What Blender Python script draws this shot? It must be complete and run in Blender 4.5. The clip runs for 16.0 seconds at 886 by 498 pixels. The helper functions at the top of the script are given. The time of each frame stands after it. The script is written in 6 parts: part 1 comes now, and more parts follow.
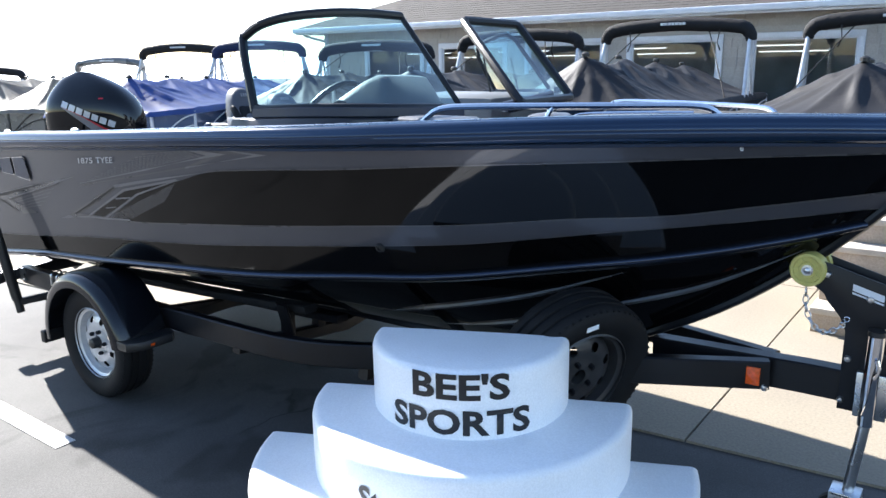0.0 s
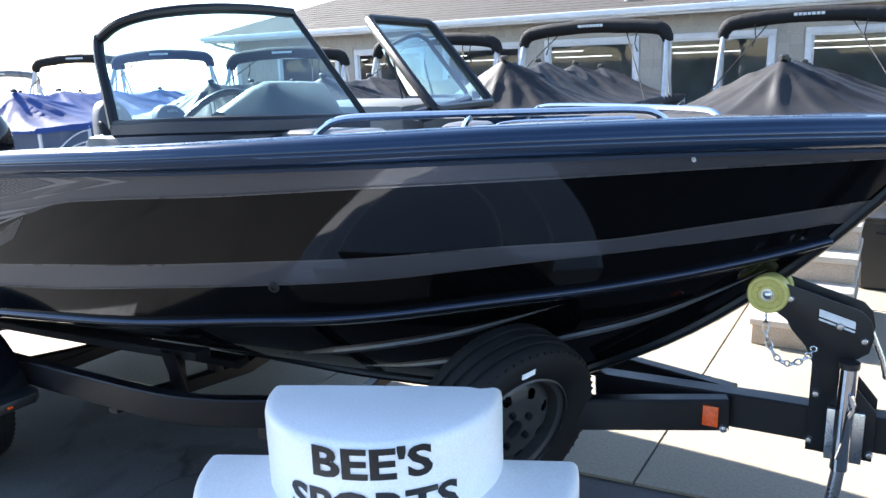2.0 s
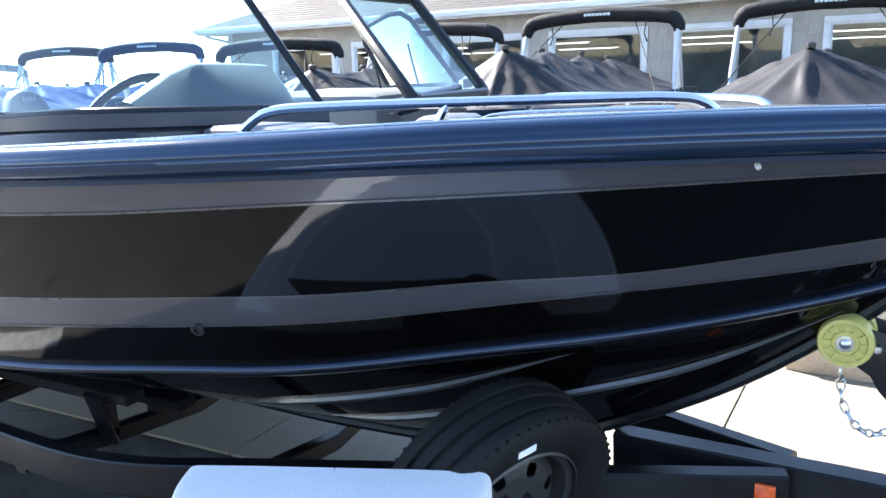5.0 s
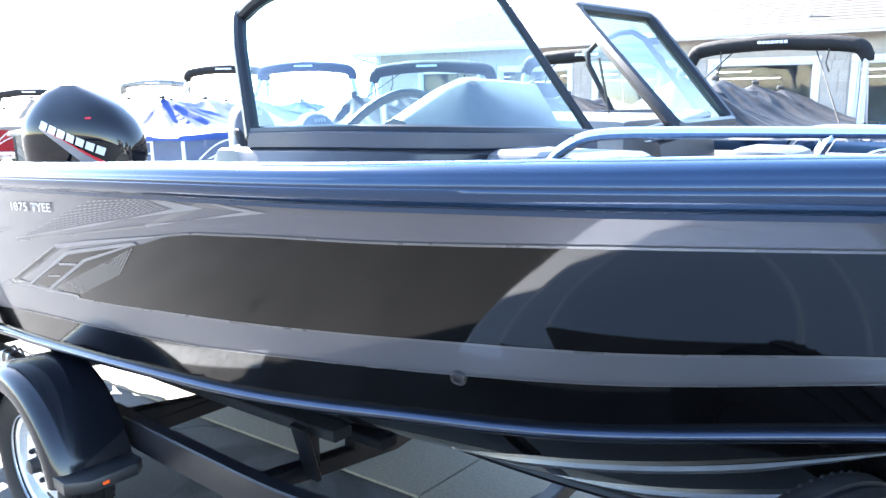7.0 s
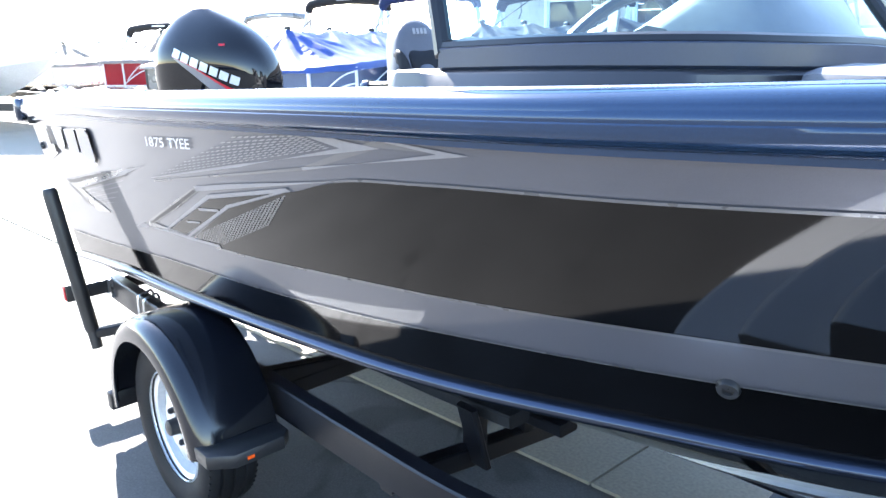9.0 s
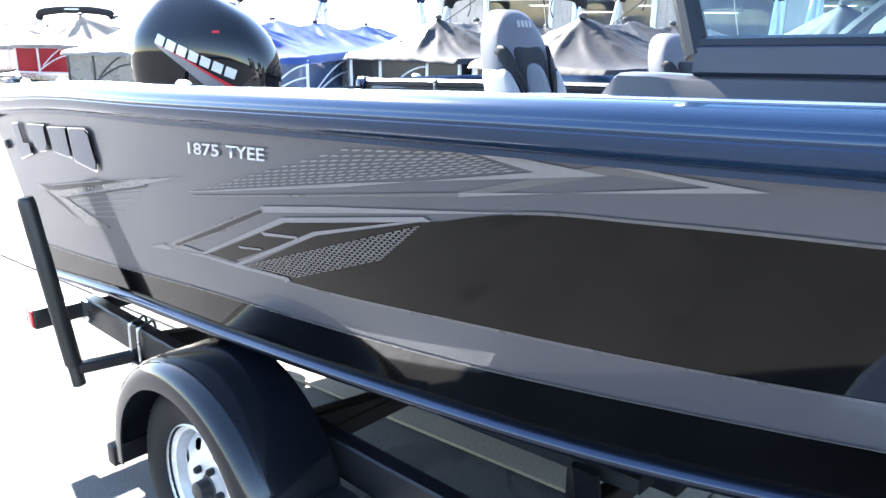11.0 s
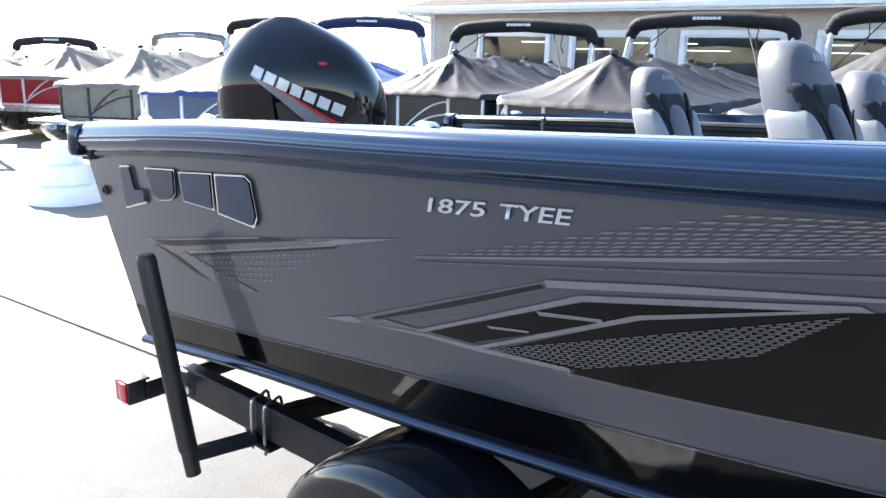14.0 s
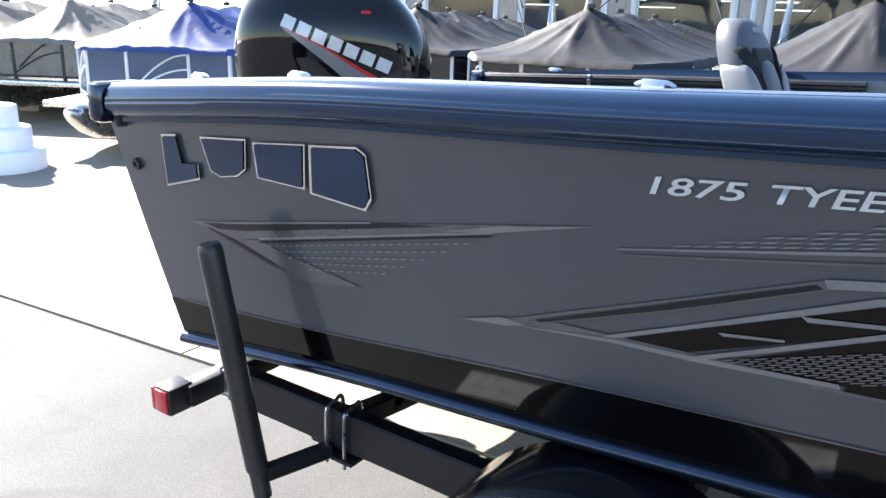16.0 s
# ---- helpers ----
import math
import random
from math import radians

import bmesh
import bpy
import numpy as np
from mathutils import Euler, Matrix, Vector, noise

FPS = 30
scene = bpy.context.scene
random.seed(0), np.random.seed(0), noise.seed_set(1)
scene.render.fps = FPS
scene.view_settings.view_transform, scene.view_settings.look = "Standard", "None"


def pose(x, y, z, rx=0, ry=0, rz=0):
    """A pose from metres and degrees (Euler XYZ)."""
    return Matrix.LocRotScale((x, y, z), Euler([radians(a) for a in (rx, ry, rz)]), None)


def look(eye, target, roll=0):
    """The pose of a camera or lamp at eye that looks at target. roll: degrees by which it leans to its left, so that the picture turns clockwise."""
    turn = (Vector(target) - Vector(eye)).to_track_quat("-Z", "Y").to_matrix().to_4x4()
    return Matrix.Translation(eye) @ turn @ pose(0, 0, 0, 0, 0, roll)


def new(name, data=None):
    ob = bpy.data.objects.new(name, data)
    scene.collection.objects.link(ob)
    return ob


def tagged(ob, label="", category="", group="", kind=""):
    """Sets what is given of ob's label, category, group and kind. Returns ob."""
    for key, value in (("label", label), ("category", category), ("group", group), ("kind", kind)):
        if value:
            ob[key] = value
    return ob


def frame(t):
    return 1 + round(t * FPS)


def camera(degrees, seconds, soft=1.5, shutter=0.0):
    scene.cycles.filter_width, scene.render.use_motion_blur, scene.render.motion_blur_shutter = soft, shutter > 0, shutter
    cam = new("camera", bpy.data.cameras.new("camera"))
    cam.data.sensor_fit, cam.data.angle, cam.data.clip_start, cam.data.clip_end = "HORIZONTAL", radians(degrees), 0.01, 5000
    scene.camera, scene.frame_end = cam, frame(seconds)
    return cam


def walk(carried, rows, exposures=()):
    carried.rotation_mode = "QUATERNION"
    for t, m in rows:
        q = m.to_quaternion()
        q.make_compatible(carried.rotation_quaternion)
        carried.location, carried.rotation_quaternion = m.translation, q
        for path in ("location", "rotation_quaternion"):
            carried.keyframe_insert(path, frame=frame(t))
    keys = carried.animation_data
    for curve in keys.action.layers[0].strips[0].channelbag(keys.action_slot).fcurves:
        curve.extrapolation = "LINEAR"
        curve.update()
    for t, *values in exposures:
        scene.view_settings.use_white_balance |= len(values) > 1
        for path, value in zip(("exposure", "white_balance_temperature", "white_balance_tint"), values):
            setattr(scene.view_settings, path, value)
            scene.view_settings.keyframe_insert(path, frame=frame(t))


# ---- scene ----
cam = camera(60.3, 16.0)
PATH = [
    (0, (5.758, -3.242, 1.896), (4.593, -1.689, 1.416), -1.0),
    (0.5, (5.668, -3.139, 1.899), (4.562, -1.543, 1.42), -1.0),
    (1, (5.549, -3.052, 1.885), (4.535, -1.386, 1.444), -1.2),
    (1.5, (5.498, -2.974, 1.881), (4.483, -1.313, 1.422), -1.8),
    (2, (5.521, -2.789, 1.874), (4.513, -1.127, 1.406), -2.0),
    (2.5, (5.551, -2.637, 1.858), (4.62, -0.929, 1.392), -1.5),
    (3, (5.515, -2.546, 1.835), (4.662, -0.806, 1.342), -1.0),
    (5.5, (5.172, -2.162, 1.818), (4.115, -0.529, 1.353), -1.9),
    (6, (5.049, -2.177, 1.841), (3.965, -0.548, 1.426), -1.1),
    (6.5, (4.857, -2.207, 1.842), (3.717, -0.609, 1.457), -0.7),
    (7, (4.727, -2.199, 1.811), (3.457, -0.71, 1.399), -0.6),
    (7.5, (4.585, -2.107, 1.785), (3.15, -0.787, 1.338), -1.7),
    (8, (4.488, -2.035, 1.778), (2.996, -0.798, 1.282), -1.8),
    (8.5, (4.376, -2.003, 1.749), (2.862, -0.814, 1.207), -1.0),
    (9, (4.193, -2.013, 1.75), (2.747, -0.754, 1.181), -1.3),
    (11.5, (3.399, -2.164, 1.734), (2.117, -0.736, 1.171), 1.2),
    (12, (3.265, -2.187, 1.732), (1.931, -0.795, 1.2), 2.1),
    (12.5, (3.07, -2.142, 1.713), (1.649, -0.83, 1.204), -2.2),
    (13, (2.961, -2.179, 1.713), (1.606, -0.788, 1.236), -0.3),
    (13.5, (2.82, -2.282, 1.728), (1.559, -0.791, 1.295), 0.1),
    (14, (2.711, -2.316, 1.709), (1.478, -0.82, 1.216), 1.5),
    (14.5, (2.564, -2.271, 1.679), (1.294, -0.84, 1.096), -1.1),
    (15, (2.407, -2.237, 1.668), (1.162, -0.79, 1.07), -0.2),
    (15.5, (2.251, -2.261, 1.668), (1.076, -0.74, 1.114), 1.8),
    (16, (2.077, -2.358, 1.666), (1.016, -0.769, 1.076), 1.9),
]
EXPOSURES = [(0, 1.89, 6350, 11), (1.5, 2.22, 6400, 11), (3, 2.37, 6450, 11), (5.5, 2.98, 6450, 11), (7, 3.80, 6400, 11), (9, 3.65, 6400, 11), (11.5, 3.38, 6450, 11), (12.5, 3.36, 6500, 11), (13.5, 2.72, 6500, 11), (14.5, 2.57, 6500, 11), (16, 2.42, 6550, 11)]
walk(cam, [(t, look(eye, target, roll)) for t, eye, target, roll in PATH], EXPOSURES)
SKY, SUN_POWER = 0.09, 5.0

# ---- light ----
SUN = Vector((-0.808, 0.170, 0.565)).normalized()
world = bpy.data.worlds.new("sky")
scene.world = world
world.use_nodes = True
_n = world.node_tree.nodes
_sky = _n.new("ShaderNodeTexSky")
_sky.sky_type = "NISHITA"
_sky.sun_disc = False
_sky.sun_elevation = math.asin(SUN.z)
_sky.sun_rotation = math.atan2(SUN.x, SUN.y)
_sky.air_density, _sky.dust_density, _sky.ozone_density = 1.0, 0.3, 1.6
_n["Background"].inputs["Strength"].default_value = SKY
world.node_tree.links.new(_sky.outputs["Color"], _n["Background"].inputs["Color"])
sun = new("sun", bpy.data.lights.new("sun", "SUN"))
sun.data.energy, sun.data.angle, sun.data.color = SUN_POWER, radians(0.55), (1.0, 0.96, 0.90)
sun.matrix_world = look((0, 0, 30), Vector((0, 0, 30)) - SUN)


# ---- materials ----
def mat(name, color, rough=0.5, metal=0.0, var=0.12, scale=6.0, bump=0.0, bscale=60.0, coat=0.0, fine=0.06, spec=0.5, rvar=0.08, random_var=0.0):
    m = bpy.data.materials.new(name)
    m.use_nodes = True
    nt = m.node_tree
    N, L = nt.nodes.new, nt.links.new
    p = nt.nodes["Principled BSDF"]
    tc = N("ShaderNodeTexCoord")
    big, small = N("ShaderNodeTexNoise"), N("ShaderNodeTexNoise")
    big.inputs["Scale"].default_value, big.inputs["Detail"].default_value = scale, 5
    small.inputs["Scale"].default_value, small.inputs["Detail"].default_value = bscale, 3
    L(tc.outputs["Object"], big.inputs["Vector"])
    L(tc.outputs["Object"], small.inputs["Vector"])
    add = N("ShaderNodeMath")
    add.operation = "MULTIPLY_ADD"
    mr = N("ShaderNodeMapRange")
    mr.inputs["From Min"].default_value, mr.inputs["From Max"].default_value = 0.3, 0.7
    mr.inputs["To Min"].default_value, mr.inputs["To Max"].default_value = 1 - var, 1 + var
    L(big.outputs["Fac"], mr.inputs["Value"])
    mr2 = N("ShaderNodeMapRange")
    mr2.inputs["From Min"].default_value, mr2.inputs["From Max"].default_value = 0.3, 0.7
    mr2.inputs["To Min"].default_value, mr2.inputs["To Max"].default_value = 1 - fine, 1 + fine
    L(small.outputs["Fac"], mr2.inputs["Value"])
    mul = N("ShaderNodeMath")
    mul.operation = "MULTIPLY"
    L(mr.outputs["Result"], mul.inputs[0])
    L(mr2.outputs["Result"], mul.inputs[1])
    last = mul.outputs[0]
    if random_var:
        oi = N("ShaderNodeObjectInfo")
        mr3 = N("ShaderNodeMapRange")
        mr3.inputs["To Min"].default_value, mr3.inputs["To Max"].default_value = 1 - random_var, 1 + random_var
        L(oi.outputs["Random"], mr3.inputs["Value"])
        mul2 = N("ShaderNodeMath")
        mul2.operation = "MULTIPLY"
        L(last, mul2.inputs[0])
        L(mr3.outputs["Result"], mul2.inputs[1])
        last = mul2.outputs[0]
    vm = N("ShaderNodeVectorMath")
    vm.operation = "SCALE"
    vm.inputs[0].default_value = color
    L(last, vm.inputs["Scale"])
    L(vm.outputs["Vector"], p.inputs["Base Color"])
    rr = N("ShaderNodeMapRange")
    rr.inputs["From Min"].default_value, rr.inputs["From Max"].default_value = 0.3, 0.7
    rr.inputs["To Min"].default_value, rr.inputs["To Max"].default_value = max(0.0, rough - rvar * rough), min(1, rough + rvar * rough)
    L(big.outputs["Fac"], rr.inputs["Value"])
    L(rr.outputs["Result"], p.inputs["Roughness"])
    p.inputs["Metallic"].default_value = metal
    p.inputs["Specular IOR Level"].default_value = spec
    if coat:
        p.inputs["Coat Weight"].default_value, p.inputs["Coat Roughness"].default_value = coat, 0.03
    if bump:
        b = N("ShaderNodeBump")
        b.inputs["Strength"].default_value, b.inputs["Distance"].default_value = 1.0, bump
        L(small.outputs["Fac"], b.inputs["Height"])
        L(b.outputs["Normal"], p.inputs["Normal"])
    return m


def glass(name, color, rough=0.0, ior=1.6):
    """Thin clear sheet: tinted see-through with a mirror coat by Fresnel."""
    m = bpy.data.materials.new(name)
    m.use_nodes = True
    nt = m.node_tree
    N, L = nt.nodes.new, nt.links.new
    nt.nodes.remove(nt.nodes["Principled BSDF"])
    t, g, f, x = N("ShaderNodeBsdfTransparent"), N("ShaderNodeBsdfGlossy"), N("ShaderNodeFresnel"), N("ShaderNodeMixShader")
    t.inputs["Color"].default_value = (*color, 1)
    g.inputs["Roughness"].default_value = rough
    f.inputs["IOR"].default_value = ior
    L(f.outputs["Fac"], x.inputs["Fac"])
    L(t.outputs["BSDF"], x.inputs[1])
    L(g.outputs["BSDF"], x.inputs[2])
    L(x.outputs["Shader"], nt.nodes["Material Output"].inputs["Surface"])
    return m


def canvas(m, color, share):
    """Let some light pass through a cloth."""
    nt = m.node_tree
    t, x = nt.nodes.new("ShaderNodeBsdfTranslucent"), nt.nodes.new("ShaderNodeMixShader")
    t.inputs["Color"].default_value = (*color, 1)
    x.inputs["Fac"].default_value = share
    nt.links.new(nt.nodes["Principled BSDF"].outputs["BSDF"], x.inputs[1])
    nt.links.new(t.outputs["BSDF"], x.inputs[2])
    nt.links.new(x.outputs["Shader"], nt.nodes["Material Output"].inputs["Surface"])


def glow(name, color, power):
    m = bpy.data.materials.new(name)
    m.use_nodes = True
    p = m.node_tree.nodes["Principled BSDF"]
    p.inputs["Base Color"].default_value = (*color, 1)
    p.inputs["Emission Color"].default_value = (*color, 1)
    p.inputs["Emission Strength"].default_value = power
    return m


M = {}
M["hull_grey"] = mat("charcoal metallic paint", (0.070, 0.071, 0.085), 0.34, 0.35, 0.05, 1.5, coat=0.55, bscale=900, fine=0.12, spec=0.3)
M["hull_black"] = mat("gloss black paint", (0.0015, 0.0015, 0.0018), 0.05, 0.0, 0.1, 2.0, bscale=300, spec=0.28)
M["gun_black"] = mat("blue-black anodised extrusion", (0.014, 0.032, 0.070), 0.14, 0.4, 0.1, 3.0, coat=0.15, bscale=200, spec=0.5)
M["fender"] = mat("glossy black fender plastic", (0.006, 0.007, 0.010), 0.13, 0.0, 0.15, 4.0, bscale=200, spec=0.5)
M["frame_black"] = mat("black anodised frame", (0.007, 0.008, 0.011), 0.34, 0.0, 0.15, 6.0, bscale=200, spec=0.35)
M["name_silver"] = mat("bright silver lettering", (0.52, 0.52, 0.54), 0.3, 0.3, 0.05, 20)
M["vinyl_mid"] = mat("mid grey seat vinyl", (0.075, 0.080, 0.095), 0.42, 0.0, 0.07, 8, bump=0.00015, bscale=250)
M["chine"] = mat("polished dark rail", (0.040, 0.050, 0.075), 0.16, 0.9, 0.1, 5.0, bscale=200)
M["strake"] = mat("worn bright strake", (0.16, 0.165, 0.18), 0.25, 0.7, 0.15, 8.0, bscale=200)
M["silver_decal"] = mat("silver vinyl", (0.19, 0.185, 0.195), 0.3, 0.4, 0.08, 8.0)
M["mid_decal"] = mat("grey vinyl", (0.085, 0.083, 0.088), 0.28, 0.3, 0.08, 8.0, coat=0.6)
M["chrome"] = mat("chrome", (0.72, 0.72, 0.74), 0.08, 1.0, 0.04, 10)
M["alu"] = mat("brushed aluminium", (0.62, 0.63, 0.65), 0.28, 1.0, 0.08, 12, bscale=250)
M["black_steel"] = mat("black painted steel", (0.008, 0.008, 0.010), 0.40, 0.0, 0.25, 5, bump=0.0004, bscale=220, rvar=0.25, spec=0.35)
M["black_plastic"] = mat("black plastic", (0.014, 0.014, 0.015), 0.45, 0.0, 0.2, 8, bump=0.0003, bscale=400)
M["rubber"] = mat("tyre rubber", (0.010, 0.010, 0.011), 0.7, 0.0, 0.25, 9, bump=0.0006, bscale=180, spec=0.2)
M["wheel_silver"] = mat("silver wheel paint", (0.55, 0.56, 0.58), 0.35, 0.5, 0.1, 10)
M["wheel_grey"] = mat("dark grey wheel paint", (0.05, 0.05, 0.053), 0.4, 0.3, 0.1, 10)
M["concrete"] = mat("pale concrete", (0.250, 0.216, 0.165), 0.85, 0.0, 0.12, 0.9, bump=0.0016, bscale=70, fine=0.14)
M["line_white"] = mat("worn white road paint", (0.50, 0.50, 0.49), 0.8, 0.0, 0.2, 14, fine=0.3, bscale=90)
M["white_resin"] = mat("white moulded resin", (0.86, 0.87, 0.89), 0.42, 0.0, 0.04, 3, bump=0.0004, bscale=150)
M["ink_black"] = mat("black vinyl lettering", (0.012, 0.012, 0.013), 0.4, 0.0, 0.1, 30)
M["cowl"] = mat("gloss black engine cowl", (0.003, 0.003, 0.004), 0.03, 0.0, 0.1, 4, spec=0.5)
M["red"] = mat("red vinyl", (0.45, 0.012, 0.02), 0.3, 0.0, 0.1, 12)
M["lens_red"] = mat("red reflector", (0.50, 0.01, 0.02), 0.18, 0.0, 0.15, 60, coat=0.8)
M["lens_orange"] = mat("orange reflector", (0.80, 0.10, 0.01), 0.2, 0.0, 0.12, 60, coat=0.8)
M["white_trim"] = mat("white painted trim", (0.62, 0.64, 0.68), 0.5, 0.0, 0.06, 4, bscale=40)
M["shake"] = mat("beige vinyl shake siding", (0.37, 0.345, 0.315), 0.7, 0.0, 0.08, 2.5, bump=0.002, bscale=45, fine=0.1, random_var=0.08)
M["soffit"] = mat("tan soffit", (0.30, 0.225, 0.135), 0.7, 0.0, 0.08, 3)
M["shingle"] = mat("grey brown asphalt shingle", (0.036, 0.032, 0.029), 0.9, 0.0, 0.12, 2.0, bump=0.006, bscale=60, fine=0.35, random_var=0.05)
M["cover_black"] = mat("black canvas", (0.012, 0.012, 0.014), 0.8, 0.0, 0.2, 3, bump=0.008, bscale=14, spec=0.3)
M["cover_grey"] = mat("weathered charcoal canvas", (0.013, 0.013, 0.0155), 0.6, 0.0, 0.25, 2.5, bump=0.006, bscale=6, spec=0.32, fine=0.1)
M["cover_blue"] = mat("royal blue canvas", (0.030, 0.062, 0.20), 0.5, 0.0, 0.2, 2.5, bump=0.006, bscale=6, spec=0.5)
M["cover_navy"] = mat("navy canvas", (0.010, 0.018, 0.055), 0.8, 0.0, 0.18, 2.5, bump=0.008, bscale=14, spec=0.4)
M["cover_tan"] = mat("pale grey beige canvas", (0.20, 0.195, 0.18), 0.5, 0.0, 0.2, 2.5, bump=0.006, bscale=6, spec=0.2)
canvas(M["cover_blue"], (0.10, 0.20, 0.55), 0.35)
canvas(M["cover_tan"], (0.50, 0.48, 0.43), 0.4)
M["vinyl_light"] = mat("light grey seat vinyl", (0.19, 0.195, 0.21), 0.42, 0.0, 0.06, 8, bump=0.00015, bscale=250)
M["vinyl_dark"] = mat("dark grey seat vinyl", (0.007, 0.0075, 0.010), 0.6, 0.0, 0.08, 8, bump=0.00015, bscale=250, spec=0.25)
M["vinyl_soft"] = mat("soft blue-grey seat vinyl", (0.070, 0.075, 0.092), 0.5, 0.0, 0.07, 8, bump=0.00015, bscale=250, spec=0.35)
M["dash"] = mat("grey console plastic", (0.13, 0.14, 0.15), 0.5, 0.0, 0.08, 6)
M["roller"] = mat("yellow polyurethane", (0.50, 0.45, 0.14), 0.35, 0.0, 0.08, 12)
M["wood"] = mat("weathered tan step board", (0.37, 0.30, 0.235), 0.75, 0.0, 0.15, 5, bump=0.001, bscale=90, fine=0.15)
M["step_tread"] = mat("pale weathered tread", (0.45, 0.40, 0.34), 0.75, 0.0, 0.12, 5, bump=0.001, bscale=90)
M["room_dark"] = mat("shop interior wall", (0.50, 0.56, 0.60), 0.8, 0.0, 0.3, 1.2)
M["fence_red"] = mat("red fence panel", (0.30, 0.015, 0.025), 0.25, 0.1, 0.1, 3, coat=0.5)
M["fence_black"] = mat("black fence panel", (0.014, 0.014, 0.016), 0.25, 0.1, 0.1, 3, coat=0.5)
M["fence_grey"] = mat("pewter fence panel", (0.16, 0.16, 0.16), 0.28, 0.5, 0.1, 3, coat=0.5)
M["fence_dark"] = mat("dark silver fence panel", (0.085, 0.085, 0.09), 0.3, 0.4, 0.08, 3, coat=0.4)
M["carpet"] = mat("dark marine carpet", (0.018, 0.019, 0.022), 0.95, 0.0, 0.15, 6, bump=0.002, bscale=250)
M["fence_blue"] = mat("blue-grey fence panel", (0.05, 0.08, 0.15), 0.25, 0.1, 0.1, 3, coat=0.5)
M["fence_white"] = mat("white fence panel", (0.70, 0.70, 0.70), 0.3, 0.0, 0.06, 3, coat=0.5)
M["clear"] = glass("clear windshield glass", (0.56, 0.83, 0.90), ior=2.0)
M["coaming"] = mat("dark grey coaming moulding", (0.022, 0.022, 0.026), 0.32, 0.0, 0.12, 5, bscale=220)
M["sill"] = mat("satin blue-black sill", (0.018, 0.026, 0.048), 0.38, 0.0, 0.12, 5, bscale=220, spec=0.4)
M["shop_glass"] = glass("shop window glass", (0.72, 0.82, 0.88), ior=1.7)
M["tube"] = glow("fluorescent tube", (0.97, 0.99, 1.0), 0.9)




def asphalt():
    """Worn asphalt: pale stone grain, soft stains, dark tar streaks and hairline cracks."""
    m = mat("sealed asphalt", (0.070, 0.068, 0.066), 0.8, 0.0, 0.16, 0.6, bump=0.0018, bscale=120, fine=0.18)
    nt = m.node_tree
    N, L = nt.nodes.new, nt.links.new
    p = nt.nodes["Principled BSDF"]
    tc = next(n for n in nt.nodes if n.bl_idname == "ShaderNodeTexCoord")
    base = p.inputs["Base Color"].links[0].from_socket

    def noise_map(scale, lo, hi, a, b, detail=4.0, warp=0.0):
        n, r = N("ShaderNodeTexNoise"), N("ShaderNodeMapRange")
        n.inputs["Scale"].default_value, n.inputs["Detail"].default_value, n.inputs["Distortion"].default_value = scale, detail, warp
        r.inputs["From Min"].default_value, r.inputs["From Max"].default_value = lo, hi
        r.inputs["To Min"].default_value, r.inputs["To Max"].default_value = a, b
        L(tc.outputs["Object"], n.inputs["Vector"])
        L(n.outputs["Fac"], r.inputs["Value"])
        return r.outputs["Result"]

    def times(a, b):
        k = N("ShaderNodeMath")
        k.operation = "MULTIPLY"
        L(a, k.inputs[0])
        L(b, k.inputs[1])
        return k.outputs[0]

    # stone grain
    v = N("ShaderNodeTexVoronoi")
    v.inputs["Scale"].default_value = 160
    L(tc.outputs["Object"], v.inputs["Vector"])
    sep = N("ShaderNodeSeparateColor")
    L(v.outputs["Color"], sep.inputs["Color"])
    g = N("ShaderNodeMapRange")
    g.inputs["To Min"].default_value, g.inputs["To Max"].default_value = 0.88, 1.13
    L(sep.outputs["Red"], g.inputs["Value"])
    f = times(g.outputs["Result"], noise_map(2.2, 0.35, 0.65, 0.86, 1.10, 6.0))
    # tar streaks
    f = times(f, noise_map(0.9, 0.60, 0.66, 1.0, 0.62, 3.0, 1.6))
    # hairline cracks, only in patches
    warp = N("ShaderNodeTexNoise")
    warp.inputs["Scale"].default_value, warp.inputs["Detail"].default_value = 2.5, 6
    L(tc.outputs["Object"], warp.inputs["Vector"])
    mix = N("ShaderNodeVectorMath")
    mix.operation = "MULTIPLY_ADD"
    mix.inputs[1].default_value = (0.45, 0.45, 0.0)
    L(warp.outputs["Color"], mix.inputs[0])
    L(tc.outputs["Object"], mix.inputs[2])
    cr = N("ShaderNodeTexVoronoi")
    cr.feature = "DISTANCE_TO_EDGE"
    cr.inputs["Scale"].default_value = 0.55
    L(mix.outputs["Vector"], cr.inputs["Vector"])
    r = N("ShaderNodeMapRange")
    r.inputs["From Min"].default_value, r.inputs["From Max"].default_value = 0.0015, 0.0055
    r.inputs["To Min"].default_value, r.inputs["To Max"].default_value = 0.45, 1.0
    L(cr.outputs["Distance"], r.inputs["Value"])
    keep = noise_map(0.35, 0.46, 0.54, 0.0, 1.0)
    lift = N("ShaderNodeMath")
    lift.operation = "MAXIMUM"
    L(r.outputs["Result"], lift.inputs[0])
    L(keep, lift.inputs[1])
    f = times(f, lift.outputs[0])
    vm = N("ShaderNodeVectorMath")
    vm.operation = "SCALE"
    L(base, vm.inputs[0])
    L(f, vm.inputs["Scale"])
    L(vm.outputs["Vector"], p.inputs["Base Color"])
    return m


M["asphalt"] = asphalt()


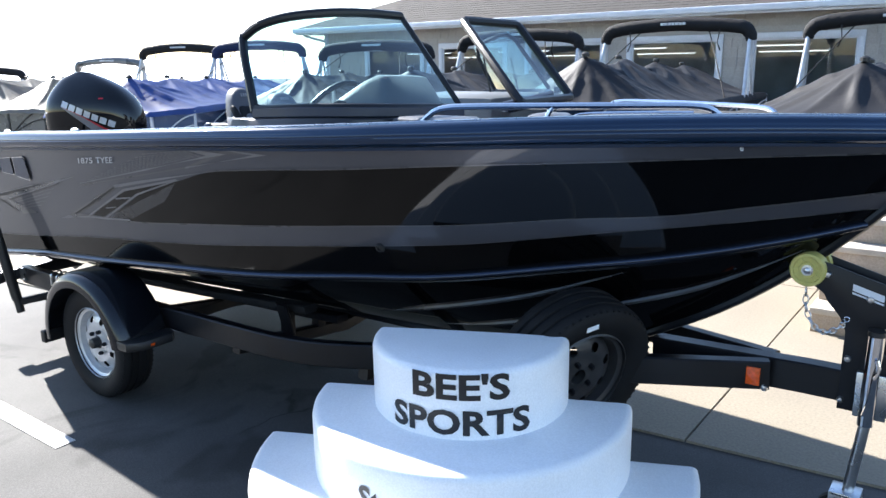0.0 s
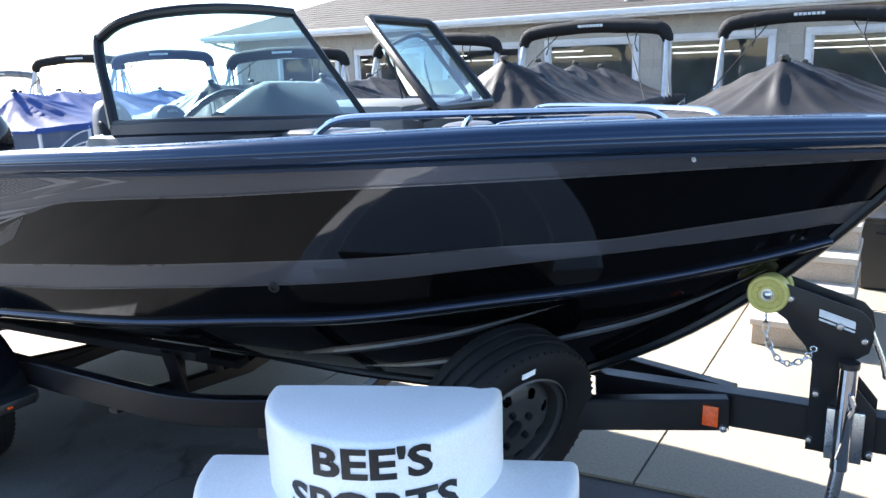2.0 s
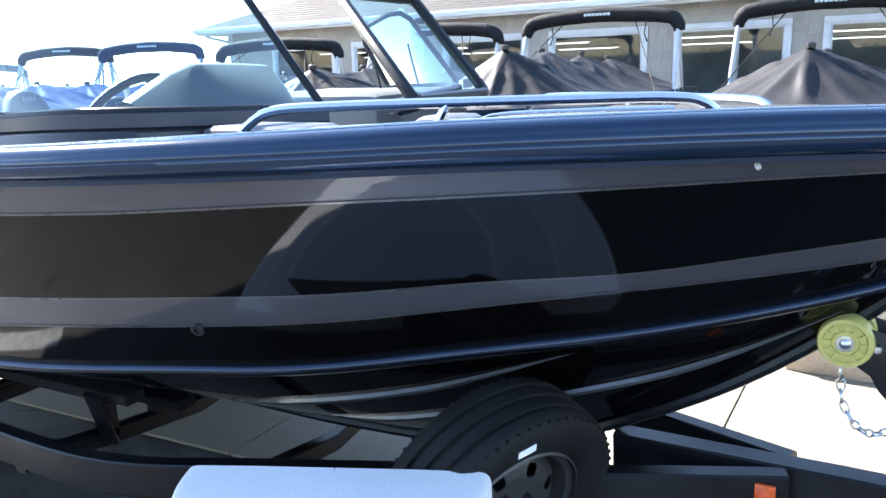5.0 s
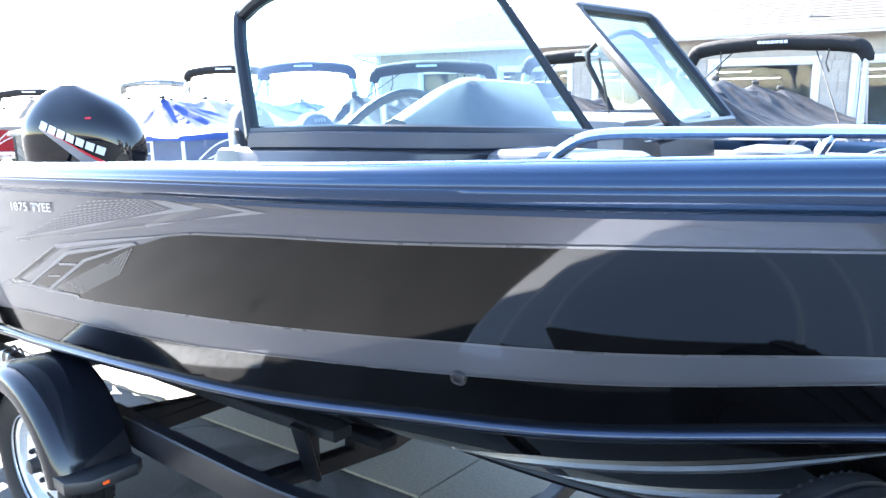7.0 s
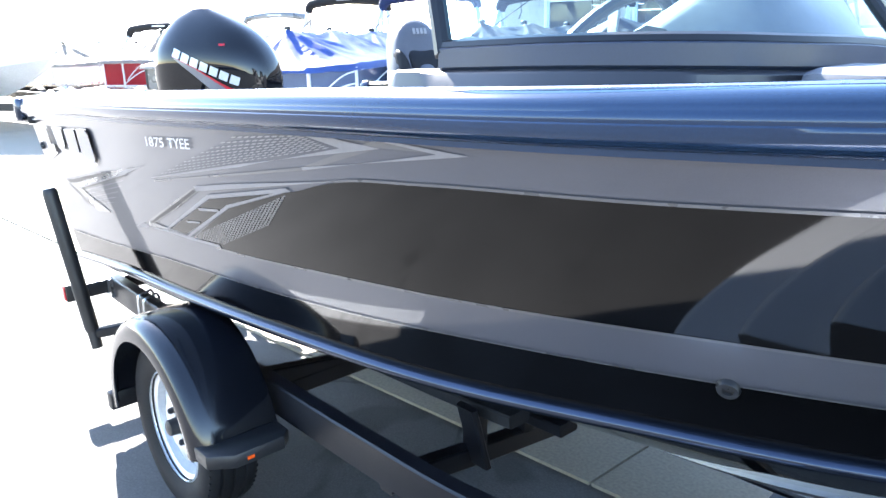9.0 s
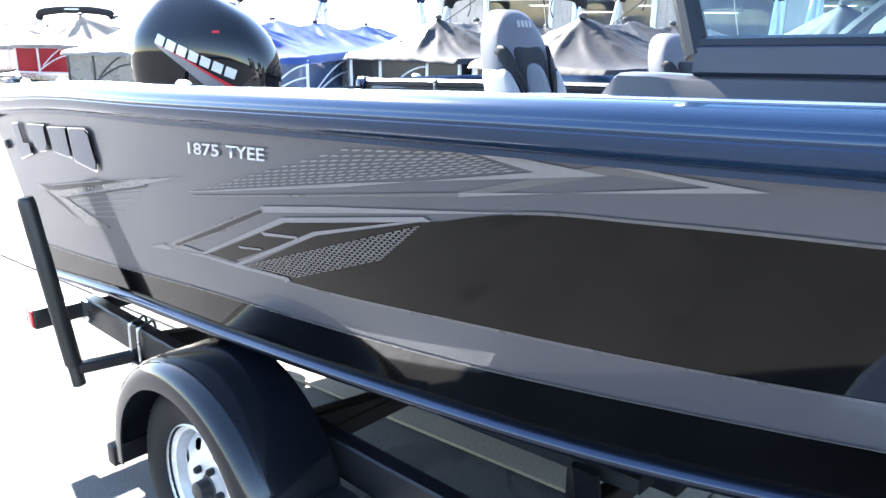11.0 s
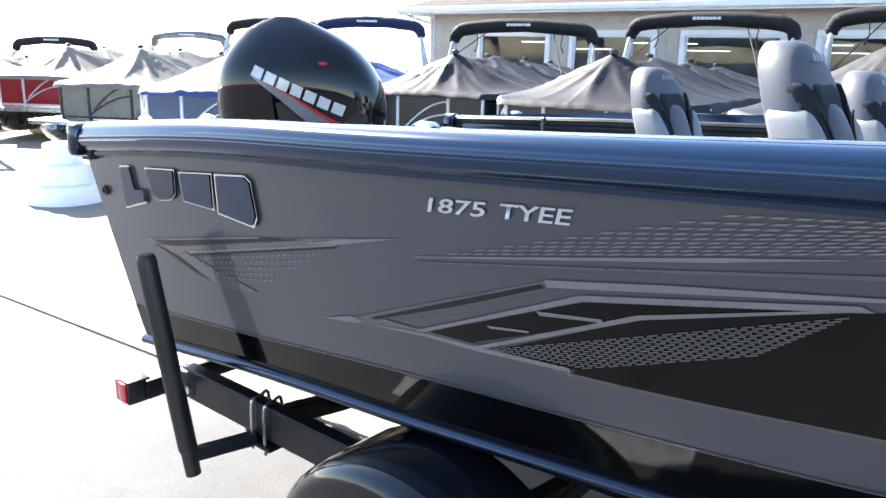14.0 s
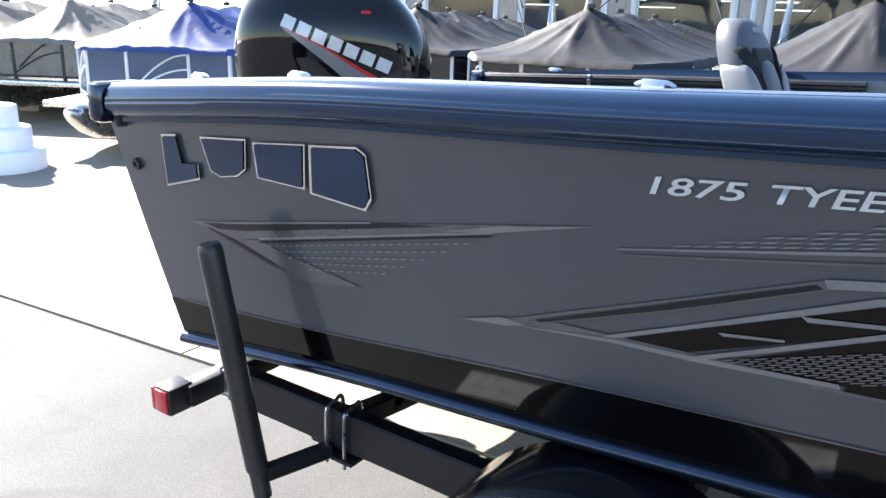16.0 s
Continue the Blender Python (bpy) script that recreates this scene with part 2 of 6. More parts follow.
# ---- building blocks ----
def part(name, bm, material, parent=None, label="", smooth=35):
    me = bpy.data.meshes.new(name)
    bmesh.ops.recalc_face_normals(bm, faces=bm.faces)
    if smooth:
        for f in bm.faces:
            f.smooth = True
        for e in bm.edges:
            if len(e.link_faces) != 2 or e.calc_face_angle(0) > radians(smooth):
                e.smooth = False
    bm.to_mesh(me)
    bm.free()
    me.materials.append(M[material] if isinstance(material, str) else material)
    ob = new(name, me)
    if parent is not None:
        ob.parent = parent
        if parent.type == "EMPTY":
            ob.matrix_parent_inverse = parent.matrix_basis.inverted()
    if label:
        ob["label"] = label
    return ob


def thing(name, label, category, at=(0, 0, 0), group="", kind=""):
    e = new(name)
    e.empty_display_size = 0.1
    e.matrix_basis = pose(*at)
    return tagged(e, label, category, group, kind)


def box(bm, x0, x1, y0, y1, z0, z1, bevel=0.0, m=None):
    r = bmesh.ops.create_cube(bm, size=1)
    vs = r["verts"]
    for v in vs:
        v.co = Vector(((x0 + x1) / 2 + v.co.x * (x1 - x0), (y0 + y1) / 2 + v.co.y * (y1 - y0), (z0 + z1) / 2 + v.co.z * (z1 - z0)))
    if bevel:
        es = list({e for v in vs for e in v.link_edges})
        out = bmesh.ops.bevel(bm, geom=es, offset=bevel, segments=2, profile=0.5, affect="EDGES")
        vs = out["verts"] + [v for v in vs if v.is_valid]
    if m is not None:
        for v in {v for v in vs if v.is_valid}:
            v.co = m @ v.co
    return bm


def boxes(*specs, bevel=0.0):
    bm = bmesh.new()
    for s in specs:
        box(bm, *s, bevel=bevel)
    return bm


def tube(bm, pts, r, seg=10, closed=False, caps=True, flat=1.0):
    """A round bar along points; r may be a list."""
    pts = [Vector(p) for p in pts]
    n = len(pts)
    rad = r if isinstance(r, (list, tuple)) else [r] * n
    rings, up = [], None
    for i, p in enumerate(pts):
        a = pts[i - 1] if (i or closed) else p
        b = pts[(i + 1) % n] if (i < n - 1 or closed) else p
        d = (b - a).normalized()
        if up is None:
            up = Vector((0, 0, 1)) if abs(d.z) < 0.9 else Vector((0, 1, 0))
        side = d.cross(up).normalized()
        up = side.cross(d).normalized()
        rings.append([bm.verts.new(p + rad[i] * (math.cos(2 * math.pi * k / seg) * side + flat * math.sin(2 * math.pi * k / seg) * up)) for k in range(seg)])
    for i in range(n if closed else n - 1):
        a, b = rings[i], rings[(i + 1) % n]
        for k in range(seg):
            bm.faces.new((a[k], a[(k + 1) % seg], b[(k + 1) % seg], b[k]))
    if caps and not closed:
        bm.faces.new(rings[0])
        bm.faces.new(list(reversed(rings[-1])))
    return bm


def grid(bm, rows, close_u=False):
    """Faces over rows of points."""
    vs = [[bm.verts.new(p) for p in row] for row in rows]
    for a, b in zip(vs[:-1], vs[1:]):
        for k in range(len(a) - (0 if close_u else 1)):
            j = (k + 1) % len(a)
            bm.faces.new((a[k], a[j], b[j], b[k]))
    return vs


def lathe(bm, prof, seg, m):
    """Turn a profile of (radius, along) about the local z axis."""
    rows = []
    for r, h in prof:
        rows.append([m @ Vector((r * math.cos(2 * math.pi * k / seg), r * math.sin(2 * math.pi * k / seg), h)) for k in range(seg)])
    return grid(bm, rows, True)


def prism(bm, poly, m, depth, bevel=0.0):
    """A plate: a 2D outline in local x and y, thick along local z."""
    vs = [bm.verts.new((x, y, 0)) for x, y in poly]
    f = bm.faces.new(vs)
    r = bmesh.ops.extrude_face_region(bm, geom=[f])
    top = [g for g in r["geom"] if isinstance(g, bmesh.types.BMVert)]
    for v in top:
        v.co.z += depth
    allv = vs + top
    if bevel:
        es = [e for e in {e for v in allv for e in v.link_edges} if abs(e.verts[0].co.z - e.verts[1].co.z) < 1e-6]
        out = bmesh.ops.bevel(bm, geom=es, offset=bevel, segments=2, profile=0.5, affect="EDGES")
        allv = list({v for v in out["verts"]} | {v for v in allv if v.is_valid})
    for v in allv:
        if v.is_valid:
            v.co = m @ v.co
    return bm


def smoothed(table):
    """A smooth curve through a few (x, value) pairs."""
    xs, ys = np.array(table, float).T
    d = np.gradient(ys, xs)

    def f(x):
        x = min(max(x, xs[0]), xs[-1])
        i = min(int(np.searchsorted(xs, x, "right")) - 1, len(xs) - 2)
        h = xs[i + 1] - xs[i]
        t = (x - xs[i]) / h
        return float((1 + 2 * t) * (1 - t) ** 2 * ys[i] + t * (1 - t) ** 2 * h * d[i] + t * t * (3 - 2 * t) * ys[i + 1] + t * t * (t - 1) * h * d[i + 1])

    return f


def beam(pts, half_w, half_h):
    """A rectangular bar with rolled edges along a path."""
    bm = bmesh.new()
    rows = []
    pts = [Vector(p) for p in pts]
    c = 0.006
    sec = [(-half_w + c, -half_h), (half_w - c, -half_h), (half_w, -half_h + c), (half_w, half_h - c), (half_w - c, half_h), (-half_w + c, half_h), (-half_w, half_h - c), (-half_w, -half_h + c)]
    for i, p in enumerate(pts):
        d = (pts[min(i + 1, len(pts) - 1)] - pts[max(i - 1, 0)]).normalized()
        s = d.cross(Vector((0, 0, 1))).normalized()
        u = s.cross(d)
        rows.append([p + s * a + u * b for a, b in sec])
    vs = grid(bm, rows, True)
    bm.faces.new(vs[0])
    bm.faces.new(list(reversed(vs[-1])))
    return bm


def words(text, size, bold=0.0):
    """A flat mesh of a word in the built-in font, its left foot at the origin."""
    c = bpy.data.curves.new("letters", "FONT")
    c.body, c.size, c.offset, c.resolution_u = text, size, bold, 3
    o = new("letters", c)
    bpy.context.view_layer.update()
    me = bpy.data.meshes.new_from_object(o.evaluated_get(bpy.context.evaluated_depsgraph_get()))
    bpy.data.objects.remove(o)
    bpy.data.curves.remove(c)
    bm = bmesh.new()
    bm.from_mesh(me)
    bpy.data.meshes.remove(me)
    return bm


# ---- ground ----
def ground_plane():
    bm = bmesh.new()
    grid(bm, [[(x, y, 0) for x in (-900, -60, -20, 0, 20, 60, 900)] for y in (-900, -60, -20, 0, 20, 60, 900)])
    tagged(part("ground", bm, "asphalt", smooth=0), "weathered grey asphalt lot with fine cracks", "ground", kind="structure")


def seam_y(x):
    return -0.14 + 0.088 * x


def concrete_pads():
    """Concrete slabs beyond the seam, one behind another, each with open joints."""
    holder = tagged(new("pavement"), "pale concrete slabs with open joints beside the asphalt", "pavement", kind="structure")
    xs = [-26, -22.4, -18.8, -15.2, -11.6, -8.0, -4.4, -0.9, 2.6, 4.62, 8.0, 11.5, 15, 18.5]
    for i in range(len(xs) - 1):
        ys = [None, 3.4, 6.8, 10.2, 13.4]
        for j in range(4):
            x0, x1 = xs[i] + 0.006, xs[i + 1] - 0.006
            y0a = seam_y(x0) + 0.02 if j == 0 else ys[j] + 0.006
            y0b = seam_y(x1) + 0.02 if j == 0 else ys[j] + 0.006
            y1 = ys[j + 1] - 0.006
            bm = bmesh.new()
            low = [bm.verts.new(p) for p in ((x0, y0a, -0.06), (x1, y0b, -0.06), (x1, y1, -0.06), (x0, y1, -0.06))]
            top = [bm.verts.new((v.co.x, v.co.y, 0.014)) for v in low]
            bm.faces.new(top)
            for k in range(4):
                bm.faces.new((low[k], low[(k + 1) % 4], top[(k + 1) % 4], top[k]))
            part("slab", bm, "concrete", holder, smooth=0)


ground_plane()
concrete_pads()
# painted parking line
bm = bmesh.new()
grid(bm, [[(x, -1.55 + dy, 0.004) for x in np.linspace(0.7, 2.03, 9)] for dy in (-0.055, 0.055)])
tagged(part("parking_line", bm, "line_white", smooth=0), "worn white painted parking line on asphalt", "road marking", kind="structure")


# ---- the hull ----
BOW_T, BOW_C = 5.62, 5.34
b_top = smoothed([(0, 1.04), (0.8, 1.072), (1.7, 1.10), (2.3, 1.098), (3.0, 1.066), (3.6, 0.985), (4.2, 0.838), (4.7, 0.63), (5.0, 0.462), (5.3, 0.262), (5.5, 0.102), (5.62, 0.0)])
z_top = smoothed([(0, 1.345), (0.9, 1.425), (1.5, 1.457), (2, 1.485), (2.8, 1.525), (3.3, 1.545), (4, 1.575), (4.5, 1.593), (5.2, 1.595), (5.62, 1.58)])
b_ch = smoothed([(0, 0.94), (0.8, 0.957), (1.6, 0.96), (2.2, 0.945), (2.9, 0.872), (3.4, 0.775), (3.9, 0.635), (4.3, 0.49), (4.7, 0.325), (5.0, 0.19), (5.2, 0.09), (5.34, 0.0)])
z_ch = smoothed([(0.16, 0.655), (0.8, 0.733), (1.6, 0.795), (2.2, 0.843), (2.9, 0.888), (3.4, 0.938), (3.8, 0.972), (4.3, 1.05), (4.8, 1.132), (5.15, 1.212), (5.34, 1.262)])
z_keel = smoothed([(0.24, 0.37), (1.5, 0.385), (2.8, 0.405), (3.5, 0.43), (4.0, 0.485), (4.3, 0.56), (4.6, 0.705), (4.9, 0.885), (5.1, 1.04), (5.25, 1.175), (5.34, 1.262)])


def hull_point(u, s, side=-1):
    """On the hull's side: u from transom to stem, s from the gunwale down to the chine."""
    xt, xc = u * BOW_T, 0.16 + u * (BOW_C - 0.16)
    a = Vector((xt, b_top(xt), z_top(xt)))
    c = Vector((xc, b_ch(xc), z_ch(xc)))
    p = a.lerp(c, s)
    hollow = -0.010 * min(1.0, 3 * u + 0.3, 4 * (1 - u)) * math.sin(math.pi * min(max(s, 0.0), 1.0))
    p.y = side * max(0.0, p.y - hollow)
    return p


def on_hull(x, z, out=0.002, side=-1):
    """The place on the hull's side at x and z, lifted a little."""
    u = x / 5.5
    for _ in range(12):
        zt, zc = z_top(u * BOW_T), z_ch(0.16 + u * (BOW_C - 0.16))
        s = (zt - z) / (zt - zc)
        u = (x - 0.16 * s) / (BOW_T * (1 - s) + (BOW_C - 0.16) * s)
        u = min(max(u, 0.0), 1.0)
    p = hull_point(u, s, side)
    q, r = hull_point(min(u + 0.01, 1), s, side) - hull_point(max(u - 0.01, 0), s, side), hull_point(u, s + 0.02, side) - hull_point(u, s - 0.02, side)
    n = q.cross(r).normalized()
    if n.y * side < 0:
        n = -n
    return p + n * out


def band(name, lo, hi, x0, x1, material, parent, label="", out=0.002, n=70, rows=4, side=-1):
    bm = bmesh.new()
    lines = []
    for k in range(rows + 1):
        z = lambda x: lo(x) + (hi(x) - lo(x)) * k / rows
        end = x1
        if end is None:
            end = 5.45
            for _ in range(8):
                end = 5.34 + 0.28 * (z(end) - 1.262) / 0.318 - 0.006
        lines.append([on_hull(x, z(x), out, side) for x in np.linspace(x0, end, n)])
    grid(bm, lines)
    return part(name, bm, material, parent, label)


def decal(name, poly, material, parent, label="", out=0.003, step=0.06):
    """A flat outline in x and z, wrapped on the near side of the hull."""
    bm = bmesh.new()
    polys = poly if isinstance(poly[0][0], (tuple, list)) else [poly]
    for one in polys:
        bm.faces.new([bm.verts.new((x, 0, z)) for x, z in one])
    x0, x1 = min(v.co.x for v in bm.verts), max(v.co.x for v in bm.verts)
    for k in range(1, int((x1 - x0) / step) + 1):
        bmesh.ops.bisect_plane(bm, geom=bm.verts[:] + bm.edges[:] + bm.faces[:], plane_co=(x0 + k * step, 0, 0), plane_no=(1, 0, 0))
    z0, z1 = min(v.co.z for v in bm.verts), max(v.co.z for v in bm.verts)
    for k in range(1, int((z1 - z0) / 0.03) + 1):
        bmesh.ops.bisect_plane(bm, geom=bm.verts[:] + bm.edges[:] + bm.faces[:], plane_co=(0, 0, z0 + k * 0.03), plane_no=(0, 0, 1))
    for v in bm.verts:
        v.co = on_hull(v.co.x, v.co.z, out)
    return part(name, bm, material, parent, label, smooth=60)


boat = thing("fishing_boat", "charcoal and black aluminium fishing boat with a windshield, on a trailer", "boat", (2.8, 0, 0.37))


def make_hull():
    us = [1 - (1 - k / 84) ** 1.25 for k in range(85)]
    for side in (-1, 1):
        bm = bmesh.new()
        grid(bm, [[hull_point(u, s, side) for u in us] for s in np.linspace(-0.02, 1, 9)])
        part("hull_side", bm, "hull_grey", boat, "charcoal metallic hull side", smooth=30)
        bm = bmesh.new()
        rows = []
        for k in range(9):
            f = k / 8
            row = []
            for u in us:
                xc = 0.16 + u * (BOW_C - 0.16)
                xk = 0.24 + u * (BOW_C - 0.24)
                c, q = Vector((xc, side * b_ch(xc) * 0.985, z_ch(xc) - 0.02 * (1 - u))), Vector((xk, 0, z_keel(xk)))
                p = c.lerp(q, f)
                p.z -= 0.03 * math.sin(math.pi * f) * (1 - u) ** 0.5
                row.append(p)
            rows.append(row)
        grid(bm, rows)
        part("hull_bottom", bm, "hull_black", boat, "gloss black hull bottom", smooth=30)
        # spray rail along the chine
        bm = bmesh.new()
        prof = [(-0.004, 0.020), (0.014, 0.017), (0.026, 0.008), (0.028, -0.004), (0.020, -0.014), (0.004, -0.020), (-0.02, -0.034)]
        rows = []
        for u in us:
            p, q = hull_point(u, 1, side), hull_point(min(u + 0.01, 1), 1, side) - hull_point(max(u - 0.01, 0), 1, side)
            n = Vector((q.y, -q.x, 0)).normalized() * (1 if side < 0 else -1)
            rows.append([p + n * a + Vector((0, 0, b)) for a, b in prof])
        grid(bm, rows)
        part("spray_rail", bm, "chine", boat, "polished dark chine rail", smooth=60)
        # strakes under the chine, rising forward
        for table in ([(0.58, 0.55), (0.62, 0.47), (0.705, 0.32), (0.775, 0.24), (0.845, 0.12)], [(0.64, 0.72), (0.72, 0.60), (0.815, 0.49), (0.89, 0.51), (0.965, 0.46)]):
            fall = smoothed(table)
            u0, u1 = table[0][0], table[-1][0]
            bm = bmesh.new()
            rows = []
            for u in np.linspace(u0, u1, 60):
                f = fall(u)
                xc, xk = 0.16 + u * (BOW_C - 0.16), 0.24 + u * (BOW_C - 0.24)
                c, q = Vector((xc, side * b_ch(xc) * 0.985, z_ch(xc) - 0.02 * (1 - u))), Vector((xk, 0, z_keel(xk)))
                p = c.lerp(q, f)
                p.z -= 0.03 * math.sin(math.pi * f) * (1 - u) ** 0.5
                w = min(1.0, (u1 - u) * 14 + 0.05, (u - u0) * 14 + 0.05)
                rows.append([p + Vector((0, side * a * w, b * w)) for a, b in ((0.012, 0.010), (0.019, -0.001), (0.013, -0.012), (-0.015, -0.008))])
            grid(bm, rows)
            part("strake", bm, "strake", boat, smooth=50)
    # transom
    bm = bmesh.new()
    n = 12
    left = [hull_point(0, s, -1) for s in np.linspace(0, 1, n)] + [Vector((0.24, 0, z_keel(0.24)))]
    right = [hull_point(0, s, 1) for s in np.linspace(0, 1, n)] + [Vector((0.24, 0, z_keel(0.24)))]
    grid(bm, [[a.lerp(b, k / 6) for k in range(7)] for a, b in zip(left[:-1], right[:-1])])
    a, b, c = bm.verts.new(left[-2]), bm.verts.new(right[-2]), bm.verts.new(left[-1])
    bm.faces.new((a, b, c))
    part("transom", bm, "hull_grey", boat, smooth=30)
    # keel and stem bar
    bm = bmesh.new()
    tube(bm, [(x, 0, z_keel(x) - 0.004) for x in np.linspace(0.26, 5.33, 60)] + [(5.40, 0, 1.325), (5.48, 0, 1.415), (5.56, 0, 1.51), (5.615, 0, 1.58)], 0.021, 8)
    part("stem_bar", bm, "frame_black", boat)


make_hull()

gun_h = smoothed([(0, 0.098), (1, 0.093), (2, 0.088), (3, 0.092), (4, 0.096), (5.2, 0.096), (5.62, 0.095)])
far_drop = smoothed([(0, 0.065), (2.2, 0.06), (3.2, 0.06), (4.4, 0.065), (5.1, 0.05), (5.45, 0.01), (5.62, 0.0)])


def gunwale(side):
    """A fluted extrusion swept along the sheer, with a flat inner ledge."""
    prof = [(0.0, -0.012), (0.016, -0.012), (0.018, 0.0), (0.032, 0.005), (0.044, 0.013), (0.052, 0.025), (0.0555, 0.037), (0.0555, 0.046), (0.0535, 0.0485), (0.0545, 0.053), (0.0525, 0.065), (0.0500, 0.0675), (0.0495, 0.072), (0.044, 0.084), (0.033, 0.094), (0.016, 0.100), (-0.055, 0.103), (-0.06, 0.085), (-0.06, 0.0)]
    bm, rows = bmesh.new(), []
    us = [1 - (1 - k / 90) ** 1.3 for k in range(91)]
    for u in us:
        x = max(0.08, u * BOW_T) if u < 0.02 else u * BOW_T
        p = Vector((x, side * b_top(x), z_top(x) - (far_drop(x) if side > 0 else 0.0)))
        e = 0.02
        d = Vector((min(x + e, BOW_T) - max(x - e, 0), side * (b_top(min(x + e, BOW_T)) - b_top(max(x - e, 0))), 0)).normalized()
        n = Vector((d.y, -d.x, 0)) * (1 if side < 0 else -1)
        row = []
        for a, b in prof:
            q = p + n * a + Vector((0, 0, b * gun_h(x) / 0.1))
            if q.y * side < 0.0:
                q.y = 0.0
            row.append(q)
        rows.append(row)
    grid(bm, rows)
    bm.faces.new([v for v in bm.verts][: len(prof)])
    return part("gunwale", bm, "gun_black", boat, "fluted dark gunwale extrusion", smooth=40)


for side in (-1, 1):
    gunwale(side)
# bright bead added to draw the sunlit highlight along the top edge
bm = bmesh.new()
tube(bm, [(x, -b_top(x) + 0.004, z_top(x) + 0.1015 * gun_h(x) / 0.1) for x in np.linspace(0.10, 5.42, 70)], 0.0038, 6)
part("gunwale_bead", bm, "alu", boat, "thin bright bead added for the sunlit edge of the gunwale")
# cap pieces at stern corners and bow
for side in (-1, 1):
    bm = bmesh.new()
    box(bm, 0.0, 0.066, side * 1.025 - 0.085, side * 1.025 + 0.078, 1.335 - 0.03 * (side + 1), 1.450 - 0.03 * (side + 1), bevel=0.02)
    part("corner_cap", bm, "chine", boat, "polished cast corner cap at the stern")
    bm = bmesh.new()
    box(bm, 0.064, 0.088, side * 1.04 - 0.03, side * 1.04 + 0.066, 1.325 - 0.03 * (side + 1), 1.449 - 0.03 * (side + 1), bevel=0.006)
    part("cap_gasket", bm, "black_plastic", boat)
bm = bmesh.new()
bowcap = [(5.56, -0.10), (5.64, -0.055), (5.69, 0.0), (5.64, 0.055), (5.56, 0.10), (5.46, 0.15), (5.46, -0.15)]
prism(bm, bowcap, pose(0, 0, 1.575), 0.108, bevel=0.018)
part("bow_cap", bm, "gun_black", boat, "rounded black bow casting")


# ---- graphics on the hull ----
z_black_top = smoothed([(2.0, 1.09), (2.06, 1.15), (2.2, 1.23), (2.4, 1.305), (2.74, 1.404), (3.0, 1.43), (3.5, 1.46), (4.03, 1.497), (4.63, 1.526), (5.04, 1.543), (5.56, 1.552)])
z_grey_top = smoothed([(0.2, 0.99), (1.5, 1.05), (1.8, 1.072), (2.2, 1.098), (2.55, 1.129), (3.03, 1.166), (3.6, 1.213), (4.0, 1.243), (4.4, 1.285), (4.75, 1.308), (5.0, 1.345), (5.45, 1.408)])
z_grey_bot = smoothed([(0.17, 0.79), (0.75, 0.845), (1.5, 0.93), (2.0, 0.971), (2.6, 1.018), (3.0, 1.058), (3.58, 1.110), (3.95, 1.145), (4.5, 1.222), (5.0, 1.283), (5.36, 1.33)])


band("black_field", z_grey_top, z_black_top, 2.0, None, "hull_black", boat, "gloss black field on the hull side", n=110, rows=6)
band("black_band", lambda x: z_ch(x) + 0.012, z_grey_bot, 0.12, None, "hull_black", boat, "gloss black band above the chine", n=110)
pin = 0.006
band("pinstripe", z_black_top, lambda x: z_black_top(x) + pin, 2.72, None, "mid_decal", boat, n=90, rows=1, out=0.003)
band("pinstripe", lambda x: z_grey_top(x) - pin, z_grey_top, 1.95, None, "mid_decal", boat, n=90, rows=1, out=0.003)
band("pinstripe", z_grey_bot, lambda x: z_grey_bot(x) + 0.004, 0.19, None, "mid_decal", boat, n=90, rows=1, out=0.003)

# long chevrons along the upper side
decal("chevron", [[(2.649, 1.506), (2.742, 1.511), (2.913, 1.501), (2.30, 1.398), (1.62, 1.268), (1.70, 1.278), (2.30, 1.390), (2.776, 1.489)][k] for k in (0, 1, 2, 3, 6, 7)], "silver_decal", boat)
decal("chevron_line", [(2.30, 1.398), (2.30, 1.389), (1.596, 1.262), (1.60, 1.266)], "silver_decal", boat)
decal("chevron", [(2.905, 1.519), (2.945, 1.521), (3.158, 1.509), (2.60, 1.424), (2.60, 1.416), (3.075, 1.505)], "silver_decal", boat)
decal("chevron_line", [(2.60, 1.424), (2.60, 1.416), (1.607, 1.252), (1.61, 1.256)], "mid_decal", boat)
decal("chevron_fill", [(2.60, 1.413), (2.915, 1.503), (3.07, 1.507), (2.905, 1.519), (2.60, 1.424)], "mid_decal", boat, out=0.0025)
# aft arrow
decal("arrow", [(0.315, 1.075), (0.48, 1.104), (1.335, 1.262), (1.56, 1.300), (1.33, 1.243), (0.60, 1.082), (0.50, 1.058)], "mid_decal", boat, "grey arrow graphic")
decal("arrow_edge", [(0.31, 1.078), (0.48, 1.106), (1.0, 1.205), (1.0, 1.197), (0.47, 1.094)], "silver_decal", boat, out=0.004)
decal("arrow_edge", [(1.20, 1.222), (1.35, 1.262), (1.56, 1.301), (1.33, 1.243)], "silver_decal", boat, out=0.004)
decal("arrow_edge", [(0.60, 1.085), (1.33, 1.246), (1.33, 1.240), (0.60, 1.077)], "silver_decal", boat, out=0.004)
decal("arrow_leg", [(0.50, 1.058), (0.60, 1.077), (0.66, 1.062), (0.95, 1.022), (0.75, 0.992)], "mid_decal", boat, out=0.0025)
decal("arrow_shade", [(0.37, 1.085), (0.50, 1.1045), (1.05, 1.210), (1.20, 1.232), (1.05, 1.200), (0.55, 1.094), (0.44, 1.078)], "frame_black", boat, out=0.0046)
